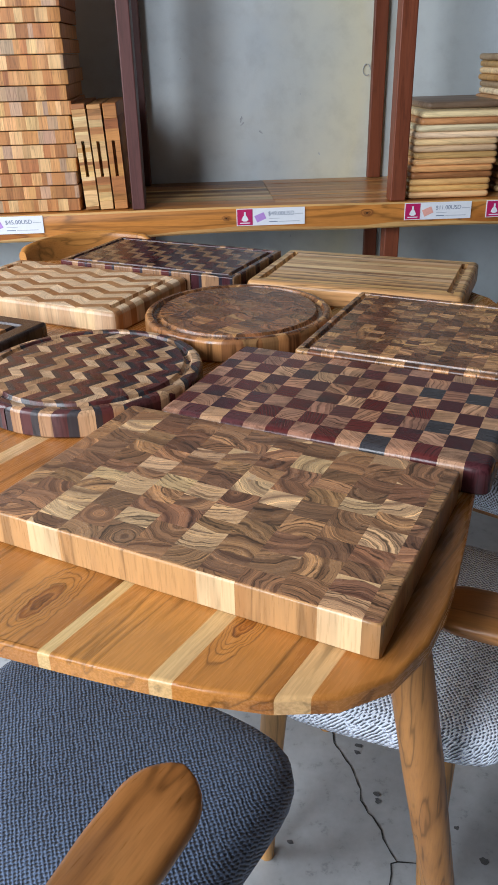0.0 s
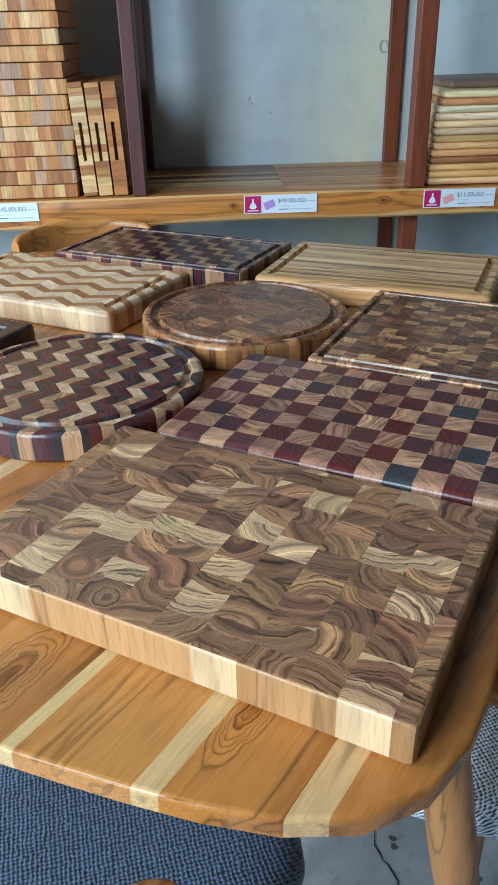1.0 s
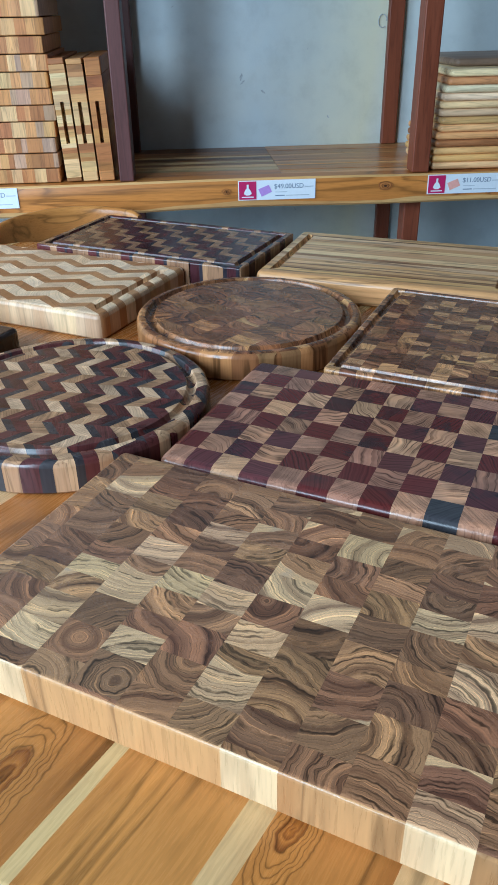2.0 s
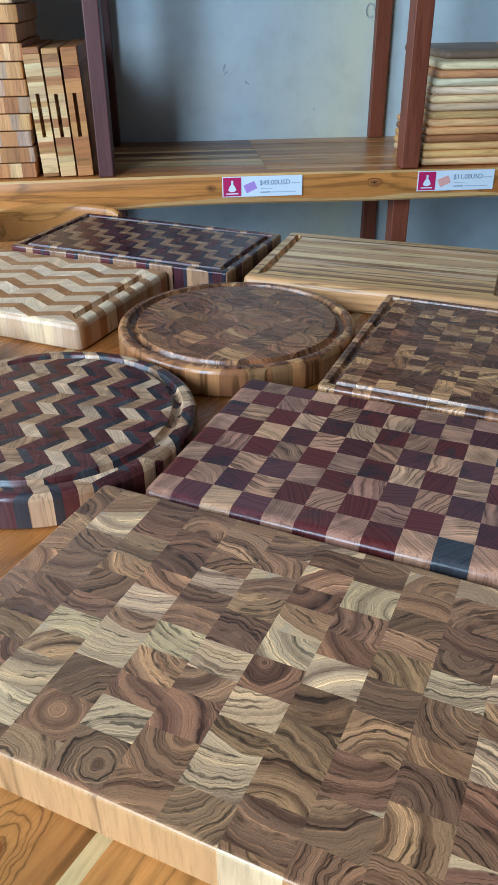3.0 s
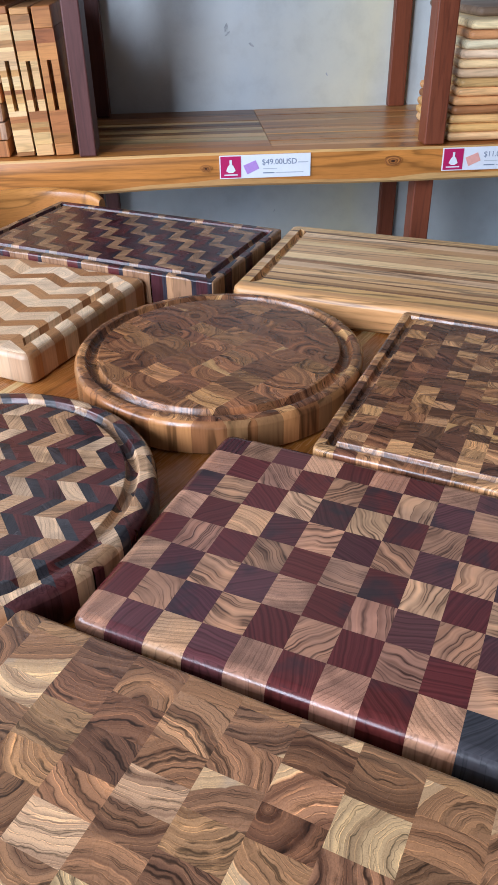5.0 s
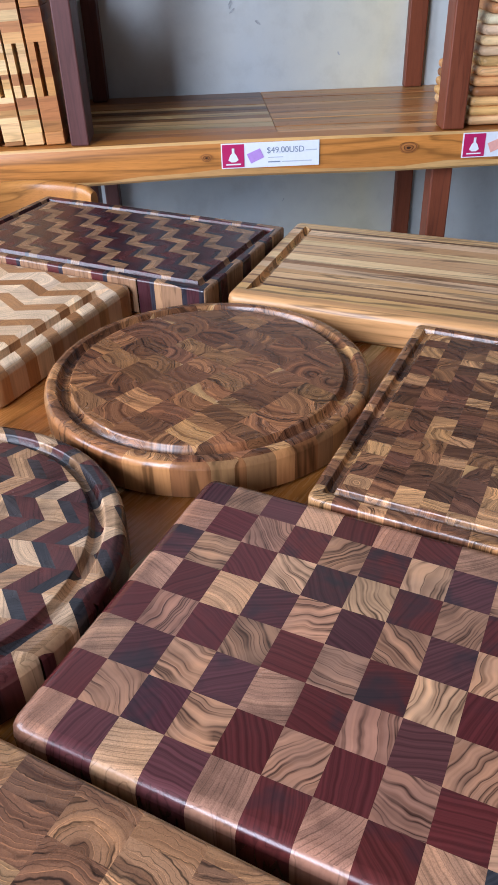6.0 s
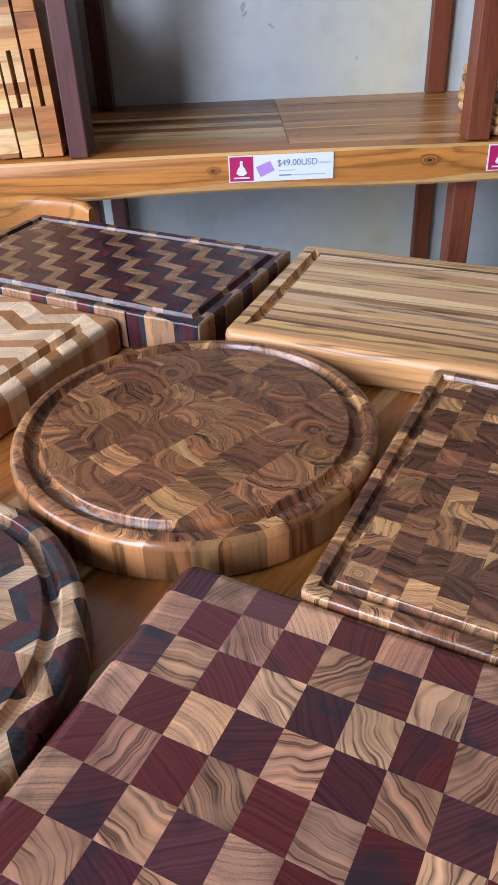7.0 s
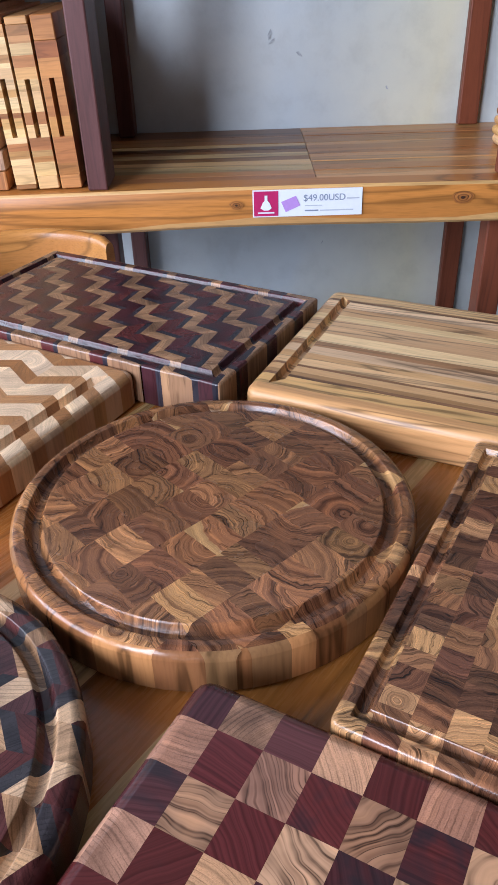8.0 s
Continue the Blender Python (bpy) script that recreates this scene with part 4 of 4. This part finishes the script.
upright_board(-0.531, 0.036, 0.272, -1.9, 7, 2.2, [(0.42, 0.185, 0.055), (0.36, 0.145, 0.042), (0.30, 0.11, 0.034), (0.46, 0.215, 0.07)])


def thin_board(x, y, z, w, d, h, tint, rot, label, group):
    root_m = ROOM @ pose(x, y, z, 0, 0, rot)
    bm = bmesh.new()
    out = rect_outline(w, d, 0.012, 3)
    r = h * 0.38
    rows = []
    for ins, zz in ((r, 0), (0.3 * r, 0.3 * r), (0, r), (0, h - r), (0.3 * r, h - 0.3 * r), (r, h)):
        kx, ky = (w / 2 - ins) / (w / 2), (d / 2 - ins) / (d / 2)
        rows.append([bm.verts.new((px * kx, py * ky, zz)) for px, py in out])
    n = len(out)
    for a, b in zip(rows, rows[1:]):
        for k in range(n):
            bm.faces.new((a[k], a[(k + 1) % n], b[(k + 1) % n], b[k]))
    bm.faces.new(rows[0][::-1])
    bm.faces.new(rows[-1])
    ob = part("thin_serving_board", bm, THIN_M, None, "", 50)
    ob.matrix_world = root_m
    ob.color = (*tint, 1)
    return tagged(ob, label, "serving board", group)


z = 0.8195
THIN = [(0.62, 0.42, 0.20), (0.50, 0.29, 0.10), (0.46, 0.27, 0.11), (0.22, 0.09, 0.032), (0.44, 0.23, 0.09), (0.50, 0.29, 0.12), (0.42, 0.25, 0.10), (0.34, 0.24, 0.14), (0.55, 0.38, 0.2), (0.70, 0.56, 0.35), (0.76, 0.62, 0.40), (0.34, 0.165, 0.068), (0.72, 0.54, 0.30)]
for i, t in enumerate(THIN):
    h = 0.0172
    left = 0.294 + (0.003 if i < 3 else 0.004 + 0.0022 * i) + rng.uniform(-0.003, 0.005)
    w = 0.240 + (0.02 if i > 8 else 0)
    thin_board(left + w / 2, 0.034 + 0.13, z, w, 0.26, h, vary(rng, tuple(v * min(1.55, 0.80 / t[0]) for v in t), 0.06), rng.uniform(-0.8, 0.8), "thin %s serving board with rounded edges in a stack" % ("pale" if t[0] > 0.5 else "brown"), "stack of thin serving boards")
    z += h + 0.0006
thin_board(0.485, 0.26, z, 0.27, 0.30, 0.018, (0.22, 0.15, 0.10), 4, "dark weathered serving board on top of a stack", "stack of thin serving boards")
z = 0.8195
for i in range(20):
    w = 0.25
    thin_board(0.583 + rng.uniform(-0.004, 0.006) + w / 2, 0.10 + 0.13, z, w, 0.26, 0.0178, vary(rng, rng.choice(THIN), 0.1), rng.uniform(-1.5, 1.5), "thin brown serving board with rounded edges in a stack", "second stack of thin serving boards")
    z += 0.0184

# ---------------------------------------------------------------- table
TOP = 0.748
TABLE = pose(-0.549, 1.357, 0, 0, 0, 7)
table = thing("table", TABLE, "teak table with a rounded plank top and splayed legs", "table")


def superellipse(a, b, n, count):
    pts = []
    for k in range(count):
        t = 2 * math.pi * k / count
        c, s = math.cos(t), math.sin(t)
        rr = (abs(c / a) ** n + abs(s / b) ** n) ** (-1 / n)
        pts.append((rr * c, rr * s))
    return pts


def table_planks():
    """Planks run along y; some carry a pale sapwood edge. Widths from the right-hand edge inwards."""
    r2 = random.Random(8)
    cells = []
    x = 0.70
    widths = [(0.073, 0), (0.025, 1), (0.081, 0), (0.020, 1), (0.092, 0), (0.012, 1), (0.094, 0), (0.110, 0), (0.018, 1)]
    i = 0
    while x > -0.80:
        w, sap = widths[i % len(widths)]
        t = vary(r2, (0.52, 0.355, 0.155), 0.08) if sap else vary(r2, r2.choice([(0.38, 0.165, 0.036), (0.42, 0.19, 0.045), (0.33, 0.135, 0.029)]), 0.1)
        cells.append(([(x - w, -0.9), (x, -0.9), (x, 0.9), (x - w, 0.9)], t))
        x -= w
        i += 1
    return turn(cells, -13)


tab = glue_up(table, superellipse(0.60, 0.63, 8, 96), table_planks(), 0.024, 0.004, [TEAK_Y, TEAK_Y], piece="plank", foot=0.006, sides_near=False)
for ob in tab:
    ob.location.z = TOP - 0.024
# two planks with a large knot near the front edge
for kx, ky, kw, kl in ((0.228, -0.568, 0.011, 0.030), (0.424, -0.540, 0.008, 0.022)):
    c13, s13 = math.cos(radians(13)), math.sin(radians(13))
    plank = min((ob for ob in tab if ob.color[1] < 0.3), key=lambda ob: abs(c13 * (ob.location.x - kx) - s13 * (ob.location.y - ky)))
    x, y = kx - plank.location.x, ky - plank.location.y
    mat = long_grain("teak_table_knot", 0.26, 1, (1.06, 1.04, 1.0), 0.85, 1.25, 34.0, skew=13, knot_at=(c13 * x - s13 * y, s13 * x + c13 * y, kw, kl))
    plank.data.materials[0] = plank.data.materials[1] = mat
inv = TABLE.inverted()


def table_leg(top, bottom, r0=0.0245, r1=0.015):
    a, b = inv @ Vector(top), inv @ Vector(bottom)
    pts = [a.lerp(b, f) for f in (0, 0.15, 0.35, 0.6, 0.85, 0.99, 1.0)]
    ob = part("leg", tube_bm(pts, [r0 * 0.95, r0, r0 * 1.0, r0 * 0.9, r0 * 0.75, r1, r1 * 0.8], 20), TEAK_Z, table, "", 50)
    ob.color = (0.42, 0.19, 0.055, 1)


table_leg((0.045, 1.005, TOP - 0.0245), (0.150, 1.075, 0))
table_leg((-0.93, 0.90, TOP - 0.0245), (-1.02, 0.92, 0))
table_leg((-0.12, 1.72, TOP - 0.0245), (-0.07, 1.66, 0))
table_leg((-1.04, 1.42, TOP - 0.0245), (-1.12, 1.42, 0))
ap = part("apron", box_bm(-0.44, 0.44, -0.30, -0.275, TOP - 0.085, TOP - 0.0245, 0.002, 1), TEAK_X, table)
ap.color = (0.45, 0.20, 0.06, 1)
ap = part("apron", box_bm(-0.44, 0.44, 0.42, 0.445, TOP - 0.085, TOP - 0.0245, 0.002, 1), TEAK_X, table)
ap.color = (0.45, 0.20, 0.06, 1)

# ---------------------------------------------------------------- chairs
def cushion(w, d, h, crown, bm=None):
    """Seat pad: rounded-square plan, soft edges, slightly crowned top."""
    bm = bm or bmesh.new()
    n = 56
    rows = []
    for k, zz in ((0.90, 0.0), (0.965, 0.008), (1.0, h * 0.35), (1.0, h * 0.62), (0.985, h * 0.84), (0.95, h * 0.97), (0.88, h + crown * 0.35), (0.7, h + crown * 0.7), (0.4, h + crown * 0.95)):
        ring = []
        for i in range(n):
            t = 2 * math.pi * i / n
            c, s = math.cos(t), math.sin(t)
            rr = (abs(c) ** 5.2 + abs(s) ** 5.2) ** (-1 / 5.2)
            taper = 1 + 0.06 * s * rr
            ring.append(bm.verts.new((w / 2 * k * rr * c * taper, d / 2 * k * rr * s, zz)))
        rows.append(ring)
    for a, b in zip(rows, rows[1:]):
        for i in range(n):
            bm.faces.new((a[i], a[(i + 1) % n], b[(i + 1) % n], b[i]))
    bm.faces.new(rows[0][::-1])
    top = bm.verts.new((0, 0, h + crown))
    for i in range(n):
        bm.faces.new((rows[-1][i], rows[-1][(i + 1) % n], top))
    return bm


def sweep(rows_in):
    """Closed skin through equal rings of points."""
    bm = bmesh.new()
    rows = [[bm.verts.new(p) for p in r] for r in rows_in]
    n = len(rows[0])
    for a, b in zip(rows, rows[1:]):
        for k in range(n):
            bm.faces.new((a[k], a[(k + 1) % n], b[(k + 1) % n], b[k]))
    bm.faces.new(rows[0][::-1])
    bm.faces.new(rows[-1])
    return bm


def oval(wide, thick, soft=0.6, n=16):
    pts = []
    for k in range(n):
        t = 2 * math.pi * k / n
        pts.append((wide * math.copysign(abs(math.cos(t)) ** soft, math.cos(t)), thick * math.copysign(abs(math.sin(t)) ** soft, math.sin(t))))
    return pts


def arm_paddle(sx):
    """Flat arm with a broad rounded tip, narrowing towards the back leg."""
    rows = []
    for i in range(25):
        f = 1 - (1 - i / 24) ** 1.8
        y = -0.225 + 0.243 * f
        tip = max(0.0, (f - 0.80) / 0.20)
        wide = (0.022 + 0.017 * min(1.0, f / 0.6)) * math.sqrt(max(0.0006, 1 - tip ** 2.0))
        x = sx * (0.212 - 0.016 * f - 0.012 * (1 - f) ** 2)
        rows.append([(x + p, y, 0.645 + 0.012 * (1 - f) + q) for p, q in oval(wide, 0.0125 * (1 - 0.3 * tip))])
    return sweep(rows)


def back_board():
    """Bent back board with cut ends, highest in the middle."""
    rows = []
    for i in range(33):
        u = -1 + 2 * i / 32
        a = u * radians(50)
        x, y = 0.218 * math.sin(a), -0.052 - 0.218 * math.cos(a)
        nx, ny = math.sin(a), -math.cos(a)
        end = max(0.0, (abs(u) - 0.9) / 0.1)
        high = 0.040 * (1 - 0.12 * u * u) * (1 - 0.25 * end ** 2)
        rows.append([(x + nx * q, y + ny * q, 0.747 - 0.006 * u * u + p) for p, q in oval(high, 0.0105)])
    return sweep(rows)


def armchair(m, cloth, label, leg=(0.155, 0.22)):
    """Faces +y; the origin is on the floor under the seat's middle."""
    root = thing("armchair", m, label, "armchair", "armchairs round the table")
    seat = part("seat", cushion(0.435, 0.37, 0.065, 0.014), FABRIC, root, "woven upholstered seat pad", 60)
    seat.location = (0, 0.06, 0.402)
    seat.color = (*cloth, 1)
    fr = part("seat_frame", box_bm(-0.15, 0.15, -0.06, 0.20, 0.375, 0.4015, 0.006), TEAK_X, root)
    fr.color = (0.45, 0.20, 0.06, 1)
    for sx in (-1, 1):
        ob = part("front_leg", tube_bm([(sx * leg[0], leg[1], 0.405), (sx * (leg[0] - 0.002), leg[1] + 0.015, 0.2), (sx * (leg[0] - 0.006), leg[1] + 0.022, 0)], [0.020, 0.018, 0.012], 14), TEAK_Z, root, "", 50)
        ob.color = (0.56, 0.31, 0.11, 1)
        ob = part("back_leg", tube_bm([(sx * 0.165, -0.02, 0.405), (sx * 0.18, -0.022, 0.2), (sx * 0.183, -0.03, 0)], [0.019, 0.017, 0.011], 14), TEAK_Z, root, "", 50)
        ob.color = (0.48, 0.235, 0.07, 1)
        ob = part("back_post", tube_bm([(sx * 0.150, -0.100, 0.43), (sx * 0.192, -0.165, 0.54), (sx * 0.190, -0.205, 0.645), (sx * 0.150, -0.215, 0.735)], [0.016, 0.016, 0.014, 0.011], 14), TEAK_Z, root, "", 50)
        ob.color = (0.48, 0.235, 0.07, 1)
        ob = part("armrest", arm_paddle(sx), TEAK_ARM, root, "flat rounded teak armrest", 50)
        ob.color = (0.44, 0.19, 0.055, 1)
    ob = part("back_board", back_board(), TEAK_X, root, "bent teak back board", 50)
    ob.color = (0.47, 0.205, 0.05, 1)
    return root


armchair(pose(-0.278, 0.776, 0, 0, 0, -3), (0.050, 0.073, 0.125), "teak armchair with a dark blue-grey woven seat pushed under the table", (0.105, 0.135))
armchair(pose(0.060, 1.300, 0, 0, 0, 92), (0.42, 0.46, 0.55), "teak armchair with a light grey-blue woven seat beside the table")
armchair(pose(-0.946, 1.876, 0, 0, 0, 229.4), (0.064, 0.092, 0.155), "teak armchair with a bent back board behind the table corner")
armchair(pose(0.075, 1.945, 0, 0, 0, 170), (0.29, 0.33, 0.41), "teak armchair with a bent back board at the far table corner")

# ---------------------------------------------------------------- cutting boards on the table
def lay(name, x, y, rot, label):
    return thing(name, pose(x, y, TOP + 0.0006, 0, 0, rot), label, "cutting board", "cutting boards on the table")


# thick end-grain board nearest the table's front edge
rng = random.Random(41)


PALE_SPOTS = [(0.02, 0.012), (0.062, 0.015), (-0.105, 0.009), (-0.097, -0.026), (-0.012, -0.021), (0.185, 0.024), (-0.049, -0.005), (-0.146, -0.029), (-0.055, 0.062), (-0.046, -0.086), (0.016, -0.042), (0.178, -0.032), (0.134, 0.025), (-0.16, 0.085), (0.015, -0.088), (0.167, -0.13), (0.07, 0.101), (-0.132, -0.113), (0.023, 0.176)]


def tints_a(r, x, y):
    k = r.random()
    if any(abs(x - u) < 0.0195 and abs(y - v) < 0.014 for u, v in PALE_SPOTS):
        return vary(r, (0.54, 0.36, 0.185), 0.1)
    if k < 0.05:
        return vary(r, (0.42, 0.27, 0.14), 0.15)
    if k < 0.5:
        return vary(r, (0.315, 0.175, 0.080), 0.2)
    return vary(r, (0.20, 0.106, 0.053), 0.28)


root = lay("cutting_board", -0.158, 1.020, 0, "thick brown end-grain teak cutting board with square edges")
glue_up(root, rect_outline(0.441, 0.286, 0.006, 2), bricks(0.441, 0.286, 0.0399, (0.020, 0.036), tints_a, rng, 0.0157), 0.0405, 0.003, [END, SIDE])
# along the front edge sapwood blocks alternate with heartwood ones
for ob in root.children:
    if ob.location.y < -0.120:
        x = ob.location.x
        cream = 0.163 < x < 0.2025 or 0.0435 < x < 0.0825 or -0.150 < x < -0.115
        ob.data.materials[1] = SIDE_CREAM if cream else SIDE_TAN

# chequered board
rng = random.Random(42)
cells = []
nx, ny, w, d = 14, 8, 0.436, 0.272
dark_spots = {(9, 0), (11, 2), (13, 2), (10, 5), (12, 5)}
for i in range(nx):
    for j in range(ny):
        x0, x1 = -w / 2 + i * w / nx, -w / 2 + (i + 1) * w / nx
        y0, y1 = -d / 2 + j * d / ny, -d / 2 + (j + 1) * d / ny
        if (i + j) % 2 == 0:
            t = vary(rng, rng.choice([(0.325, 0.18, 0.106), (0.41, 0.236, 0.134), (0.27, 0.15, 0.09), (0.48, 0.285, 0.155), (0.36, 0.202, 0.12)]), 0.12)
        else:
            t = vary(rng, rng.choice([MAROON, MAROON, (0.085, 0.030, 0.030), (0.06, 0.018, 0.02)]), 0.15)
        if (i, j) in dark_spots:
            t = (0.042, 0.043, 0.046)
        cells.append(([(x0, y0), (x1, y0), (x1, y1), (x0, y1)], t))
root = lay("cutting_board", -0.130, 1.313, 1.8, "chequered cutting board of purple-red and brown wood squares")
glue_up(root, rect_outline(w, d, 0.012, 3), cells, 0.038, 0.010, [PLUM, SIDE_PLAIN], veined_top=VEIN, plain_top=END_SOFT)

# round teak board with a groove
rng = random.Random(43)


def tints_c(r, x, y):
    k = r.random()
    if k < 0.08:
        return vary(r, (0.42, 0.225, 0.09), 0.15)
    if k < 0.5:
        return vary(r, (0.25, 0.120, 0.048), 0.18)
    return vary(r, (0.155, 0.070, 0.031), 0.22)


C_SIDE = long_grain("round_board_side", 0.20, 2, (1.0, 0.86, 0.72), 1.0, 1.5, 26.0, own=0.22)
root = lay("round_cutting_board", -0.443, 1.600, 0, "round brown end-grain teak cutting board with a juice groove")
glue_up(root, round_outline(0.171), turn(bricks(0.40, 0.40, 0.041, (0.017, 0.030), tints_c, rng, -0.0105), -17), 0.0405, 0.008, [END_FINE, C_SIDE], (0.0135, 0.0145, 0.008), sides_near=False)

# round zigzag board
rng = random.Random(44)
LT, MR, SL = [(0.42, 0.275, 0.145), (0.33, 0.20, 0.10), (0.52, 0.37, 0.215)], [(0.080, 0.024, 0.021), (0.088, 0.030, 0.026), (0.070, 0.026, 0.025)], [SLATE, (0.040, 0.039, 0.041)]
root = lay("round_cutting_board", -0.523, 1.260, 0, "round zigzag cutting board of maroon, slate-dark and pale wood")
glue_up(root, round_outline(0.172), turn(shift(zigzag(0.21, 0.0255, 0.0195, [(0.019, LT), (0.0115, SL), (0.019, MR)], rng), 0.0069, 0.0303), -73.9), 0.0405, 0.008, [END_SOFT, SIDE_PLAIN], (0.0160, 0.0125, 0.007), sides_near=False)

# pale chevron board
rng = random.Random(45)
PALE, MID = [(0.69, 0.54, 0.33), (0.75, 0.60, 0.38), (0.64, 0.48, 0.28)], [(0.34, 0.175, 0.064), (0.30, 0.145, 0.05), (0.39, 0.215, 0.088)]
root = lay("cutting_board", -0.862, 1.616, 1, "pale chevron-patterned cutting board with a juice groove")
D_SIDE = long_grain("pale_board_side", 0.36, 2, (1.0, 1.0, 1.0), 0.35, 1.6, 24.0, own=0.45)
D_TOP = end_grain("pale_chevron_top", 0.42, 0.3, 0.005, 0.016, 0.16, 0.22, 0.8)
glue_up(root, rect_outline(0.445, 0.268, 0.012, 3), [([(x, y + 0.0285) for x, y in poly], t) for poly, t in zigzag(0.26, 0.044, 0.022, [(0.0275, PALE), (0.019, MID)], rng)], 0.041, 0.008, [D_TOP, D_SIDE], (0.020, 0.015, 0.012, "crisp"), grooved=lambda nx, ny: abs(nx) > 0.9)

# mottled end-grain board with a groove
rng = random.Random(46)


def tints_e(r, x, y):
    k = r.random()
    if k < 0.22:
        return vary(r, (0.44, 0.25, 0.105), 0.2)
    if k < 0.5:
        return vary(r, (0.225, 0.112, 0.049), 0.2)
    return vary(r, (0.118, 0.055, 0.028), 0.3)


root = lay("cutting_board", -0.048, 1.6235, 1.5, "dark mottled end-grain cutting board with a juice groove")
glue_up(root, rect_outline(0.44, 0.346, 0.006, 3), bricks(0.44, 0.346, 0.0220, (0.012, 0.025), tints_e, rng), 0.041, 0.004, [END_FINE, END_FINE], (0.0105, 0.0095, 0.006))

# dark zigzag board
rng = random.Random(47)
LF = [(0.26, 0.155, 0.08), (0.30, 0.18, 0.09), (0.21, 0.125, 0.066)]
MF, SF = [(0.055, 0.015, 0.018), (0.075, 0.019, 0.018), (0.048, 0.017, 0.02)], [(0.022, 0.021, 0.027), (0.03, 0.028, 0.035)]
root = lay("cutting_board", -0.755, 1.876, 1.5, "dark zigzag cutting board of maroon, black and tan wood")
glue_up(root, rect_outline(0.437, 0.252, 0.005, 2), turn(shift(zigzag(0.32, 0.0263, 0.0205, [(0.018, LF), (0.0085, SF), (0.0232, MF)], rng), 0.0137, 0.0085), -45.5), 0.050, 0.003, [END_SOFT, SIDE_PLAIN], (0.012, 0.012, 0.007))

# edge-grain strip board
rng = random.Random(53)
w, d = 0.435, 0.288
cells, y = [], -d / 2
while y < d / 2:
    s = rng.choice((rng.uniform(0.004, 0.008), rng.uniform(0.012, 0.022), rng.uniform(0.014, 0.026)))
    dark = s < 0.008 and y > -0.12
    cells.append(([(-w / 2, y), (w / 2, y), (w / 2, y + s), (-w / 2, y + s)], vary(rng, rng.choice([(0.27, 0.15, 0.065), (0.20, 0.11, 0.05), (0.34, 0.20, 0.085)]) if dark else (0.54, 0.33, 0.13) if y < -0.12 else rng.choice([(0.50, 0.32, 0.14), (0.58, 0.40, 0.19), (0.66, 0.50, 0.27)]), 0.12)))
    y += s
root = lay("cutting_board", -0.313, 1.938, 5.5, "striped light teak cutting board with short juice grooves")
glue_up(root, rect_outline(w, d, 0.012, 3), cells, 0.042, 0.009, [STRIP, STRIP], (0.020, 0.014, 0.011, "crisp"), "strip", grooved=lambda nx, ny: abs(nx) > 0.9)

# dark-framed board
rng = random.Random(49)


def tints_i(r, x, y):
    if x > 0.145 or abs(y) > 0.085 or x < -0.145:
        return vary(r, (0.035, 0.022, 0.018), 0.2)
    return vary(r, (0.36, 0.17, 0.06), 0.2)


root = lay("cutting_board", -0.905, 1.262, 1, "dark-framed cutting board with a brown middle")
glue_up(root, rect_outline(0.375, 0.268, 0.008, 2), bricks(0.375, 0.268, 0.0375, (0.0335, 0.0336), tints_i, rng), 0.041, 0.006, [END_SOFT, SIDE_PLAIN], (0.030, 0.012, 0.006))
